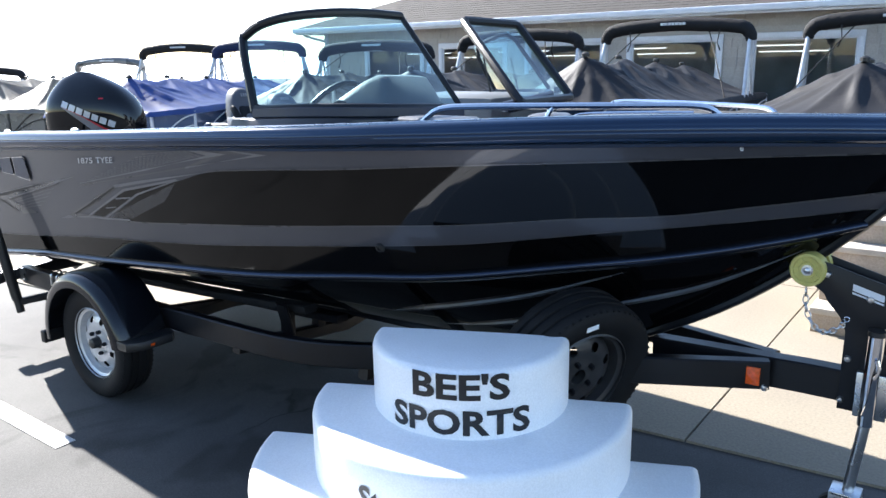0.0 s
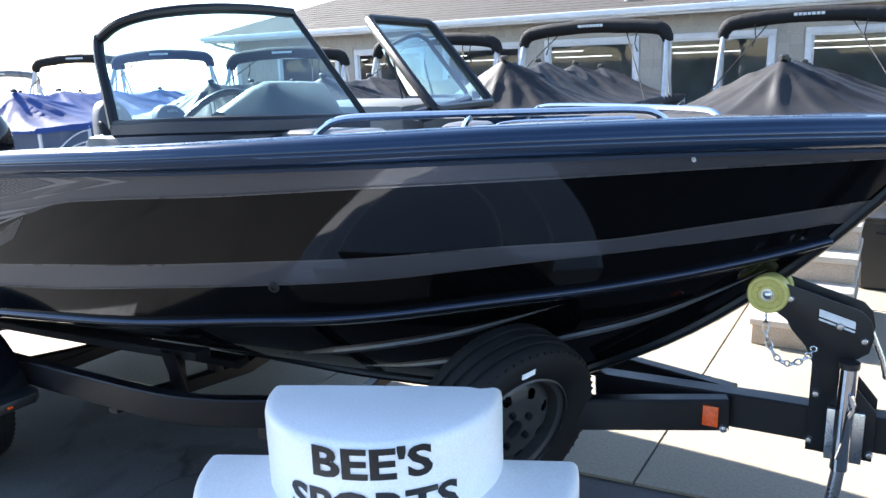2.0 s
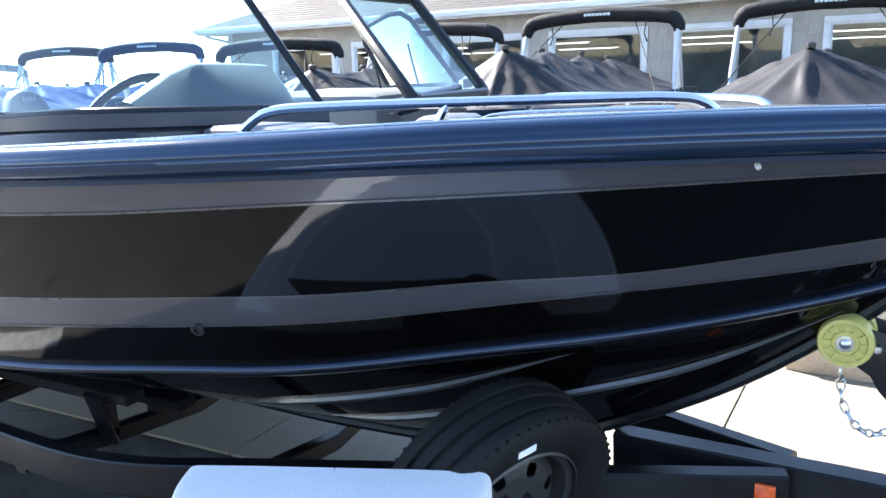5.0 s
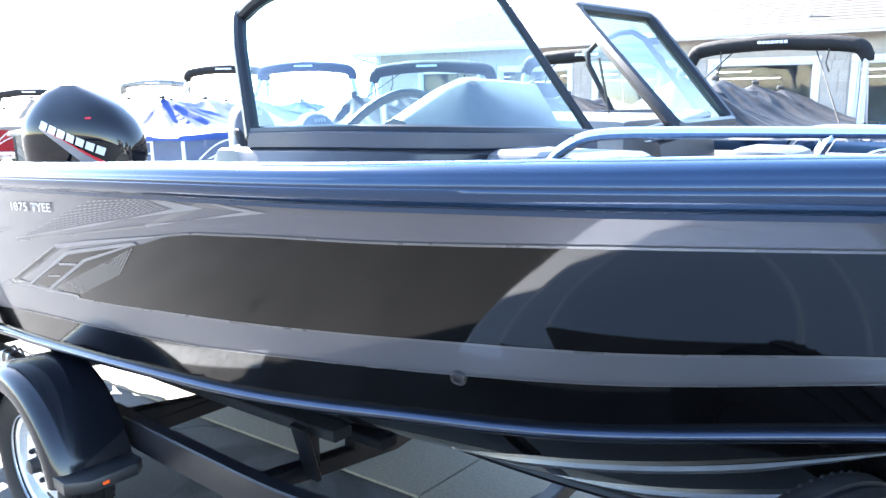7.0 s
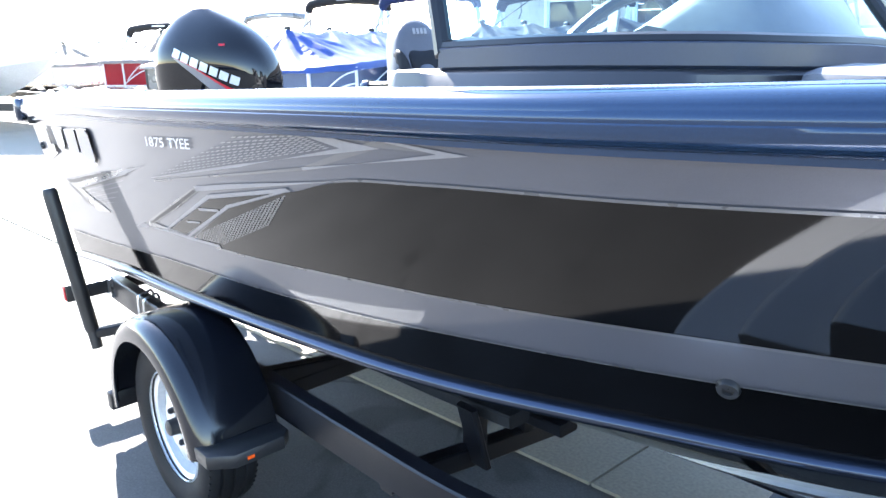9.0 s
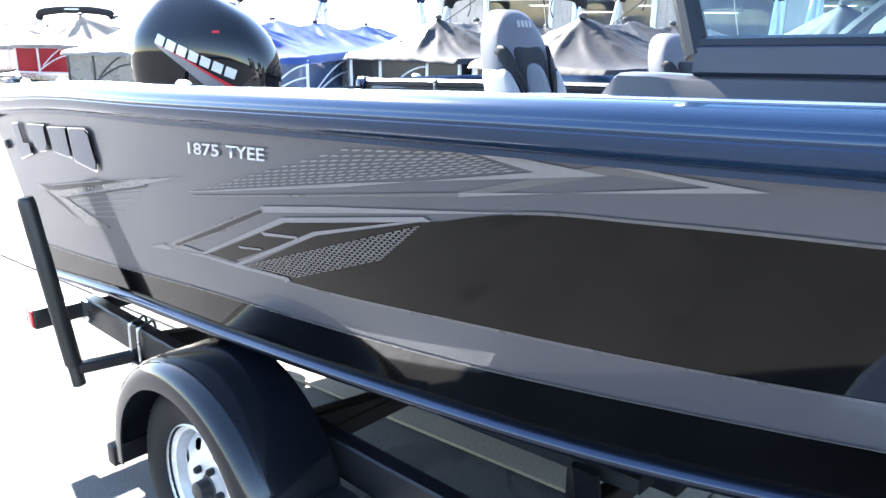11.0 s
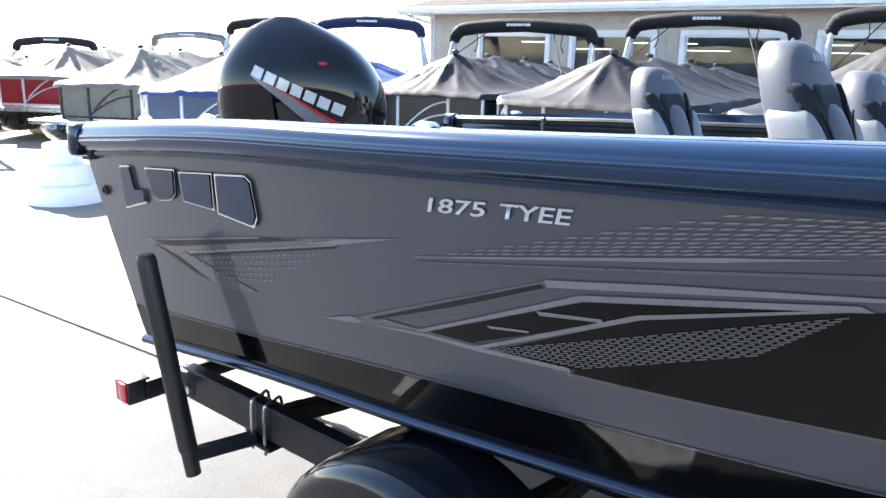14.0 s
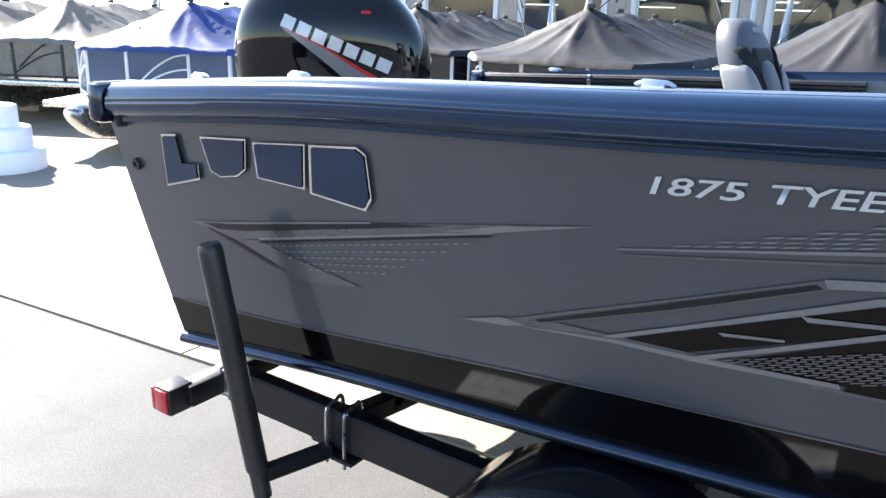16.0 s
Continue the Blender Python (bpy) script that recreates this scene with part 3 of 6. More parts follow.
decal("arrow_shade", [(0.37, 1.076), (0.50, 1.057), (0.70, 1.004), (0.62, 1.014), (0.48, 1.049)], "frame_black", boat, out=0.0046)
decal("arrow_shade", [(0.60, 1.076), (1.33, 1.239), (1.33, 1.234), (0.60, 1.069)], "frame_black", boat, out=0.0046)
# lower facet graphic
decal("facet_tip", [(1.235, 1.018), (1.345, 1.052), (1.40, 1.048), (1.36, 1.035)], "silver_decal", boat, out=0.004)
decal("facet", [(1.36, 1.052), (1.45, 1.088), (1.70, 1.185), (1.944, 1.281), (1.96, 1.268), (1.72, 1.168), (1.47, 1.074), (1.60, 1.078), (1.99, 1.094), (1.995, 1.083), (1.59, 1.066), (1.40, 1.046)], "mid_decal", boat, "grey faceted graphic")
decal("facet_shade", [(1.42, 1.066), (1.70, 1.178), (1.935, 1.272), (1.945, 1.266), (1.71, 1.168), (1.44, 1.066)], "frame_black", boat, out=0.0046)
decal("facet_line", [(1.944, 1.283), (2.20, 1.327), (2.744, 1.408), (2.60, 1.382), (2.20, 1.312), (1.952, 1.268)], "silver_decal", boat, out=0.004)
decal("facet_line", [(1.57, 1.071), (1.72, 1.135), (2.024, 1.268), (2.50, 1.357), (2.52, 1.350), (2.03, 1.256), (1.72, 1.126), (1.60, 1.074)], "silver_decal", boat, out=0.004)
decal("facet_line", [(1.92, 1.209), (2.07, 1.228), (2.07, 1.221), (1.93, 1.201)], "silver_decal", boat, out=0.0045)
decal("facet_line", [(1.79, 1.142), (1.90, 1.158), (1.90, 1.153), (1.80, 1.137)], "silver_decal", boat, out=0.0045)
decal("facet_line", [(1.745, 1.077), (2.14, 1.254), (2.49, 1.349), (2.49, 1.345), (2.15, 1.247), (1.76, 1.074)], "silver_decal", boat, out=0.0045)
decal("facet_line", [(1.36, 1.040), (1.60, 1.072), (1.75, 1.079), (1.99, 1.097), (1.995, 1.088), (1.75, 1.068), (1.60, 1.063)], "silver_decal", boat, out=0.0045)
decal("facet_dark", [(1.62, 1.080), (1.74, 1.084), (2.135, 1.245), (2.48, 1.342), (2.03, 1.254)], "hull_black", boat, "dark facet", out=0.0022)
decal("facet_dark", [(1.80, 1.082), (1.99, 1.094), (2.14, 1.098), (2.26, 1.235), (2.41, 1.303), (2.70, 1.390), (2.49, 1.342), (2.14, 1.243)], "hull_black", boat, out=0.0022)


def dashes(name, rows, material, parent, size, gap, slant, out=0.0042, tall=0.005):
    """Rows of small slanting dashes: ((x0, z0), (x1, z1)) from end to end."""
    verts, faces = [], []
    for (xa, za), (xb, zb) in rows:
        n = max(1, int(abs(xb - xa) / gap))
        for k in range(n):
            f, g = k / n, (k + size / gap) / n
            pts = [(xa + (xb - xa) * f, za + (zb - za) * f), (xa + (xb - xa) * g, za + (zb - za) * g)]
            h = tall
            q = [(pts[0][0], pts[0][1]), (pts[1][0], pts[1][1]), (pts[1][0] + slant, pts[1][1] + h), (pts[0][0] + slant, pts[0][1] + h)]
            i = len(verts)
            verts += [tuple(on_hull(x, z, out)) for x, z in q]
            faces.append((i, i + 1, i + 2, i + 3))
    me = bpy.data.meshes.new(name)
    me.from_pydata(verts, [], faces)
    me.materials.append(M[material])
    ob = new(name, me)
    ob.parent, ob.matrix_parent_inverse = parent, parent.matrix_basis.inverted()
    ob["kind"] = "stuff"
    return ob


rows = []
for k in range(9):
    f = k / 9
    rows.append(((1.70 + 0.66 * f, 1.29 + 0.20 * f), (2.74 - 0.11 * f, 1.486 + 0.02 * f)))
dashes("hatch", rows, "silver_decal", boat, 0.022, 0.034, 0.012)
rows = []
for k in range(14):
    f = (k + 0.6) / 14
    rows.append(((1.79 + 0.24 * f, 1.083 + 0.022 * f), (2.50 - 0.14 * f, 1.340 - 0.11 * f)))
dashes("hatch", rows, "mid_decal", boat, 0.020, 0.027, 0.000, tall=0.0030)
rows = [((0.63 + 0.035 * k, 1.066 - 0.009 * k), (1.28 - 0.06 * k, 1.208 - 0.032 * k)) for k in range(5)]
dashes("hatch", rows, "silver_decal", boat, 0.013, 0.026, 0.008)


def emblem(quads):
    """Maker's emblem: plain dark blocks with bright rims."""
    for q in quads:
        cx, cz = sum(p[0] for p in q) / len(q), sum(p[1] for p in q) / len(q)
        decal("emblem_rim", q, "chrome", boat, "chrome emblem rim", out=0.009, step=0.2)
        decal("emblem_block", [(cx + (x - cx) * 0.91, cz + (z - cz) * 0.91) for x, z in q], "gun_black", boat, out=0.012, step=0.2)


emblem([[(0.258, 1.325), (0.325, 1.333), (0.335, 1.252), (0.402, 1.258), (0.398, 1.215), (0.242, 1.173)],
        [(0.429, 1.338), (0.614, 1.353), (0.597, 1.272), (0.56, 1.248), (0.49, 1.236), (0.452, 1.248)],
        [(0.637, 1.348), (0.823, 1.366), (0.805, 1.252), (0.637, 1.256)],
        [(0.835, 1.366), (0.985, 1.380), (1.012, 1.366), (1.017, 1.262), (0.995, 1.231), (0.82, 1.245)]])
# model number
def model_word(text, x0, x1, z0, z1):
    bm = words(text, 1.0, 0.012)
    xs = [v.co.x for v in bm.verts]
    w0, w1 = min(xs), max(xs)
    for v in bm.verts:
        f, h = (v.co.x - w0) / (w1 - w0), v.co.y / 0.72
        v.co = on_hull(x0 + (x1 - x0) * f + 0.010 * h, z0 + (z1 - z0) * f + 0.033 * h, 0.006)
    part("model_word", bm, "name_silver", boat, "raised silver letters", smooth=0)


model_word("1875", 1.655, 1.808, 1.382, 1.393)
model_word("TYEE", 1.842, 2.007, 1.396, 1.408)

# small fittings on the side
def disc_on_hull(name, x, z, r, material, label="", depth=0.012):
    p, q = on_hull(x, z, 0.0), on_hull(x, z, 0.05)
    m = look(p, q) @ pose(0, 0, 0, 180, 0, 0)
    bm = bmesh.new()
    lathe(bm, [(0.001, depth * 0.4), (r * 0.45, depth * 0.4), (r * 0.5, depth), (r * 0.9, depth), (r, depth * 0.5), (r, -0.002)], 18, m)
    return part(name, bm, material, boat, label)


disc_on_hull("drain_fitting", 3.585, 1.104, 0.022, "black_plastic", "black through-hull drain")
disc_on_hull("drain_fitting", 0.104, 1.218, 0.018, "black_plastic", "black through-hull drain")
disc_on_hull("screw_head", 4.99, 1.578, 0.006, "white_trim")

# ---- inside the boat ----
bm = bmesh.new()
rows = []
for x in np.linspace(0.12, 5.40, 40):
    y = max(0.012, b_top(x) - 0.075)
    dz = far_drop(x)
    z = 1.0 if x < 3.3 else 1.38
    w = max(0.01, abs(on_hull(x, z, 0.0).y) - 0.08) if x < 5.1 else 0.01
    rows.append([(x, -y, z_top(x) + 0.06), (x, -w, z), (x, 0, z), (x, w, z), (x, y, z_top(x) + 0.06 - dz)])
grid(bm, rows)
part("cockpit_liner", bm, "dash", boat, "dark grey cockpit liner", smooth=30)
bm = boxes((0.02, 0.16, -0.95, 0.95, 1.00, 1.33), bevel=0.01)
part("splashwell", bm, "dash", boat)

# coaming below the windshield
WB = [(2.985, -0.945, 1.702), (3.28, -0.93, 1.713), (3.49, -0.85, 1.714), (3.585, -0.68, 1.706), (3.61, -0.45, 1.695), (3.60, -0.20, 1.675)]
WT = [(2.825, -0.85, 2.012), (2.93, -0.83, 2.067), (3.05, -0.76, 2.10), (3.16, -0.60, 2.118), (3.215, -0.40, 2.120), (3.24, -0.20, 2.112)]


def along(pts, n):
    """Even points on a smooth curve through some."""
    pts = [Vector(p) for p in pts]
    ext = [2 * pts[0] - pts[1]] + pts + [2 * pts[-1] - pts[-2]]
    out = []
    for k in range(n):
        t = k / (n - 1) * (len(pts) - 1)
        i = min(int(t), len(pts) - 2)
        f = t - i
        a, b, c, d = ext[i : i + 4]
        out.append(0.5 * (2 * b + (c - a) * f + (2 * a - 5 * b + 4 * c - d) * f * f + (3 * b - a - 3 * c + d) * f ** 3))
    return out


def mirror(pts):
    return [Vector((p[0], -p[1], p[2])) for p in pts]


def coaming(side):
    """Sill band right under the glass and the wider moulding below it, swept along the windshield's foot."""
    pts = along(WB, 40)
    lines = []
    for k, p in enumerate(pts):
        d = pts[min(k + 1, 39)] - pts[max(k - 1, 0)]
        n = Vector((d.y, -d.x, 0)).normalized()
        low = z_top(p.x) + 0.055 - 0.10 * min(1.0, max(0.0, (0.90 - abs(p.y)) / 0.15))
        lines.append((p, n, low))
    bm = bmesh.new()
    rows = []
    for p, n, low in lines:
        rows.append([((p + n * a).x, side * -(p + n * a).y, p.z + z) for a, z in ((-0.035, -0.03), (-0.03, 0.003), (0.008, 0.003), (0.017, -0.004), (0.019, -0.040), (0.010, -0.047))])
    vs = grid(bm, rows)
    bm.faces.new(vs[0])
    bm.faces.new(list(reversed(vs[-1])))
    part("coaming_band", bm, "sill", boat, "blue-black sill band", smooth=40)
    bm = bmesh.new()
    rows = []
    p0, n0, low0 = lines[0]
    for dx, dz in ((-0.175, None), (-0.135, -0.055), (-0.125, -0.048), (-0.06, -0.046)):
        q = p0 + Vector((dx, 0, 0))
        top = low0 + 0.004 if dz is None else p0.z + dz
        rows.append([((q + n0 * a).x, side * -(q + n0 * a).y, z) for a, z in ((-0.03, top), (0.018, top), (0.028, top - 0.004), (0.044, low0))])
    for p, n, low in lines:
        top = p.z - 0.046
        rows.append([((p + n * a).x, side * -(p + n * a).y, z) for a, z in ((-0.03, top), (0.018, top), (0.028, top - 0.008), (0.044, low))])
    grid(bm, rows)
    part("coaming", bm, "coaming", boat, "dark coaming under the windshield", smooth=40)


for side in (-1, 1):
    coaming(side)


def windshield():
    n = 26
    top, bot = along(WT, n), along(WB, n)
    # aft edge: from the foot up to the rounded upper corner
    rim = [Vector((2.985, -0.945, 1.685)), Vector((2.925, -0.915, 1.82)), Vector((2.868, -0.885, 1.93))] + top
    bm = bmesh.new()
    tube(bm, along(rim, 60), 0.021, 10)
    frame_ob = part("windshield_frame", bm, "frame_black", boat, "black windshield frame")
    bm = bmesh.new()
    tube(bm, along([top[-1], top[-1].lerp(bot[-1], 0.5), bot[-1]], 8), 0.014, 8)
    tube(bm, bot, 0.014, 8)
    part("sill_rail", bm, "frame_black", frame_ob)
    bm = bmesh.new()
    rows = []
    rim2 = along(rim[:3] + top[::5] + [top[-1]], n)
    for k in range(9):
        f = k / 8
        rows.append([a.lerp(b, f) for a, b in zip(bot, rim2)])
    grid(bm, rows)
    pane = part("pane", bm, "clear", boat, "clear tinted windshield pane", smooth=60)
    pane.visible_shadow = False


windshield()


def panel_frame(name, corners, r, material, parent, label="", turn=0.03):
    """Four corners of a framed pane: the rim as a bar, the pane within."""
    c = [Vector(p) for p in corners]
    bm = bmesh.new()
    pts = []
    for i in range(4):
        a, b = c[i], c[(i + 1) % 4]
        d = (b - a).normalized()
        e, f = (a - c[i - 1]).normalized(), (c[(i + 2) % 4] - b).normalized()
        pts += [a + (d - e) * turn * 0.3, a + d * turn, a.lerp(b, 0.5), b - d * turn]
    tube(bm, pts, r, 8, closed=True)
    rim = part(name, bm, material, parent, label)
    bm = bmesh.new()
    grid(bm, [[c[0].lerp(c[1], u).lerp(c[3].lerp(c[2], u), v) for u in np.linspace(0, 1, 9)] for v in np.linspace(0, 1, 9)])
    pane = part("pane", bm, "clear", rim, "clear tinted pane", smooth=60)
    pane.visible_shadow = False
    return rim


port = panel_frame("windshield_panel", [(3.05, 0.60, 2.125), (3.17, 1.03, 2.105), (3.575, 0.985, 1.665), (3.655, 0.26, 1.675)], 0.025, "frame_black", boat, "black framed windshield panel")
panel_frame("side_pane_frame", [(2.872, 0.97, 1.975), (3.12, 1.0, 2.07), (3.46, 0.99, 1.67), (3.075, 0.975, 1.64)], 0.013, "frame_black", boat, "black rounded side pane frame", turn=0.075)
bm = bmesh.new()
tube(bm, [(3.06, 0.80, 1.93), (3.13, 0.80, 1.64)], 0.006, 6)
part("gas_strut", bm, "black_plastic", boat)
for spec in ((3.17, 3.21, 1.03, 1.055, 1.99, 2.02), (3.45, 3.49, 0.99, 1.02, 1.69, 1.73)):
    part("latch", boxes(spec, bevel=0.004), "black_plastic", port)

# consoles and wheel
bm = bmesh.new()
grid(bm, [[(x + 0.42 * min(0.0, y + 0.6) * cut, y, z - 0.10 * cut) for x, z in ((3.10, 1.30), (3.14, 1.56), (3.24, 1.66), (3.28, 1.70), (3.40, 1.825), (3.43, 1.838), (3.47, 1.83), (3.55, 1.72), (3.56, 1.30))] for y, cut in ((-0.78, 1.0), (-0.68, 0.25), (-0.60, 0.0), (-0.42, 0.05), (-0.30, 0.12), (-0.25, 0.6), (-0.24, 1.5))])
part("helm_console", bm, "dash", boat, "grey helm console", smooth=55)
bm = boxes((2.7, 3.45, 0.30, 0.92, 1.3, 1.70), bevel=0.04)
part("port_console", bm, "dash", boat, "grey passenger console")
m = pose(3.085, -0.55, 1.655, 0, -52, 0)
bm = bmesh.new()
tube(bm, [m @ Vector((0.185 * math.cos(a), 0.185 * math.sin(a), 0)) for a in np.linspace(0, 2 * math.pi, 33)[:-1]], 0.014, 8, closed=True)
rim = part("steering_wheel", bm, "black_plastic", boat, "black steering wheel")
bm = bmesh.new()
for a in (90, 210, 330):
    tube(bm, [m @ Vector((0, 0, -0.02)), m @ Vector((0.18 * math.cos(radians(a)), 0.18 * math.sin(radians(a)), 0))], 0.011, 6)
lathe(bm, [(0.001, 0.02), (0.04, 0.015), (0.045, -0.05), (0.02, -0.10)], 14, m)
part("wheel_spokes", bm, "alu", rim)


def seat(name, at, turn, tall, w, label):
    """A bucket seat: padded shell, dark side wedges, light bolsters and a stitched centre; its back's foot at the place."""
    m, h, m_floor = pose(*at, 0, 0, turn), tall, 1.0 - at[2]

    def cushion(name, outline, x0, x1, material, parent, lab="", puff=0.03):
        bm = bmesh.new()
        n = len(outline)
        cy, cz = sum(p[0] for p in outline) / n, sum(p[1] for p in outline) / n
        rings = []
        for f, dx in ((0.35, -x0 + puff), (0.72, -x0 + puff * 0.85), (0.92, -x0 + puff * 0.4), (1.0, -x0 - 0.004), (1.0, -x1 + 0.004), (0.92, -x1 - puff * 0.3), (0.5, -x1 - puff * 0.6)):
            rings.append([m @ Vector((dx - 0.42 * (cz + (q - cz) * f), cy + (p - cy) * f, cz + (q - cz) * f)) for p, q in outline])
        vs = grid(bm, rings, True)
        bm.faces.new(vs[0])
        bm.faces.new(list(reversed(vs[-1])))
        return part(name, bm, material, parent, lab, smooth=70)

    def both(half):
        pts = [Vector((a, b, 0)) for a, b in half]
        pts = [(p.x, p.y) for p in along(pts, 11)]
        return pts + [(-a, b) for a, b in reversed(pts)]

    shell = both([(0.232 * w, -0.30), (0.236 * w, 0.0), (0.230 * w, h * 0.34), (0.205 * w, h * 0.62), (0.165 * w, h * 0.84), (0.10 * w, h * 0.97), (0.02 * w, h * 1.01)])
    back = cushion(name, shell, -0.03, 0.05, "vinyl_soft", boat, label, puff=0.03)
    for sg in (-1, 1):
        lower = [(sg * y * w, z) for y, z in ((0.10, -0.28), (0.238, -0.28), (0.242, h * 0.10), (0.238, h * 0.34), (0.226, h * 0.42), (0.205, h * 0.45), (0.180, h * 0.42), (0.155, h * 0.33), (0.130, h * 0.19), (0.112, h * 0.04))][::sg]
        cushion("bolster", lower, -0.052, 0.045, "vinyl_light", back, "light grey bolster", puff=0.022)
        # dark wedge laid over the shell's rounded front
        upper = along([Vector((y, z, 0)) for y, z in ((0.212, h * 0.50), (0.208, h * 0.60), (0.193, h * 0.66), (0.170, h * 0.63), (0.142, h * 0.50), (0.118, h * 0.32), (0.100, h * 0.12), (0.094, h * -0.1))], 24)
        under = along([Vector((y, z, 0)) for y, z in ((0.214, h * 0.46), (0.198, h * 0.43), (0.180, h * 0.38), (0.160, h * 0.30), (0.136, h * 0.16), (0.116, h * 0.02), (0.106, h * -0.1))], 24)
        rows = []
        for k in range(9):
            f, lift = (k - 1) / 6, 0.014 if 0 < k < 8 else -0.012
            row = []
            for p, q in zip(upper, under):
                c = p.lerp(q, min(1.0, max(0.0, f)))
                half = float(np.interp(c.y / h, (0.0, 0.34, 0.62, 0.84), (0.236, 0.230, 0.205, 0.165)))
                front = float(np.interp(c.x / half, (0.35, 0.72, 0.92, 1.0), (0.060, 0.0555, 0.042, 0.026)))
                row.append(m @ Vector((front + lift - 0.42 * c.y, sg * c.x * w, c.y)))
            rows.append(row)
        bm = bmesh.new()
        grid(bm, rows)
        bmesh.ops.recalc_face_normals(bm, faces=bm.faces[:])
        part("side_wedge", bm, "vinyl_dark", back, "dark curved side wedge", smooth=60)
    core = both([(0.10 * w, -0.28), (0.10 * w, 0.0), (0.115 * w, h * 0.40), (0.125 * w, h * 0.60), (0.09 * w, h * 0.66), (0.03 * w, h * 0.66)])
    cushion("centre_panel", core, -0.060, 0.0, "vinyl_dark", back, "dark stitched centre panel", puff=0.008)
    low = both([(0.094 * w, -0.28), (0.098 * w, 0.0), (0.088 * w, h * 0.30), (0.060 * w, h * 0.46), (0.02 * w, h * 0.50)])
    cushion("lumbar_pad", low, -0.069, -0.02, "vinyl_mid", back, puff=0.016)
    for y0 in (-0.10, 0.10):
        bm = bmesh.new()
        tube(bm, along([m @ Vector((0.075 - 0.42 * zz, yy * w, zz)) for yy, zz in ((y0, -0.05), (y0 * 1.02, h * 0.12), (y0 * 1.3, h * 0.34), (y0 * 1.7, h * 0.44))], 14), 0.0025, 5)
        part("seam_piping", bm, "vinyl_dark", back)
    bm = bmesh.new()
    for k in range(4):
        y, z = (0.060 - 0.032 * k) * w, h * 0.84
        v = [m @ Vector((0.0625 - 0.42 * zz, yy, zz)) for yy, zz in ((y, z), (y - 0.022 * w, z), (y - 0.022 * w, z + 0.018), (y, z + 0.018))]
        bm.faces.new([bm.verts.new(q) for q in v])
    part("name_mark", bm, "vinyl_light", back, "plain pale maker's mark", smooth=0)
    bm = boxes((-0.02, 0.40, -0.22 * w, 0.22 * w, -0.40, -0.30), bevel=0.04)
    bmesh.ops.transform(bm, matrix=m, verts=bm.verts)
    part("seat_cushion", bm, "vinyl_light", back)
    bm = bmesh.new()
    lathe(bm, [(0.06, -0.40), (0.04, -0.42), (0.04, m_floor + 0.01), (0.15, m_floor)], 14, m)
    part("pedestal", bm, "alu", back)


seat("passenger_seat", (1.44, 0.64, 1.405), -15, 0.275, 0.56, "grey two-tone vinyl passenger seat")
seat("helm_seat", (2.25, -0.38, 1.49), -15, 0.27, 0.42, "grey two-tone vinyl helm seat")
seat("passenger_seat", (2.20, 0.74, 1.41), -15, 0.28, 0.56, "grey two-tone vinyl passenger seat")

# grab rails
def rail(pts, r, feet):
    bm = bmesh.new()
    tube(bm, along(pts, 50), r, 8)
    ob = part("grab_rail", bm, "chrome", boat, "polished stainless bow rail")
    for f in feet:
        bm = bmesh.new()
        tube(bm, f, r * 0.9, 8)
        part("rail_stanchion", bm, "chrome", ob)


for sg in (-1, 1):
    P = lambda x, z, d=0.10: (x, sg * -1 * -(b_top(x) - d), z) if sg > 0 else (x, -(b_top(x) - d), z)
    dz = -0.06 if sg > 0 else 0.0
    rail([P(x, z + dz) for x, z in ((3.85, 1.645), (3.88, 1.68), (3.95, 1.714), (4.10, 1.722), (4.35, 1.724), (4.62, 1.724), (4.80, 1.722), (4.87, 1.708), (4.92, 1.66))], 0.0125, [[P(4.36, 1.722 + dz), P(4.33, 1.66 + dz)]])
    if sg < 0:
        rail([P(4.40, 1.65, 0.16), P(4.43, 1.685, 0.16), P(4.62, 1.692, 0.16), P(4.80, 1.692, 0.16)], 0.009, [])
# bow cushions
for x0, x1, y, w in ((3.62, 3.98, -0.66, 0.10), (4.06, 4.22, -0.30, 0.09)):
    bm = boxes((x0, x1, y - w, y + w, 1.55, 1.668), bevel=0.03)
    part("bow_cushion", bm, "vinyl_mid", boat, "grey vinyl bow cushion")
bm = boxes((4.45, 5.05, -0.10, 0.20, 1.635, 1.662), bevel=0.01)
part("bow_deck_plate", bm, "carpet", boat, "dark carpeted bow deck")
bm = bmesh.new()
grid(bm, [[(x, f * (b_top(x) - 0.052), z_top(x) + 0.03 - 0.03 * f) for f in (-1, -0.5, 0, 0.5, 1)] for x in np.linspace(4.97, 5.50, 12)])
part("bow_deck", bm, "carpet", boat, "dark carpeted bow deck")
# cleats and small stern fittings on the gunwale
def cleat(x, sg, z):
    y = sg * (b_top(x) - 0.02)
    bm = bmesh.new()
    tube(bm, [(x - 0.035, y, z + 0.006), (x - 0.02, y, z + 0.010), (x + 0.02, y, z + 0.010), (x + 0.035, y, z + 0.006)], [0.004, 0.007, 0.007, 0.004], 8)
    box(bm, x - 0.02, x + 0.02, y - 0.014, y + 0.014, z - 0.006, z + 0.010, bevel=0.003)
    part("cleat", bm, "alu", boat, "pale pop-up cleat")


cleat(0.42, -1, z_top(0.42) + 0.098)
cleat(0.42, 1, z_top(0.42) + 0.034)
cleat(0.79, -1, z_top(0.79) + 0.094)
cleat(1.64, -1, z_top(1.64) + 0.090)
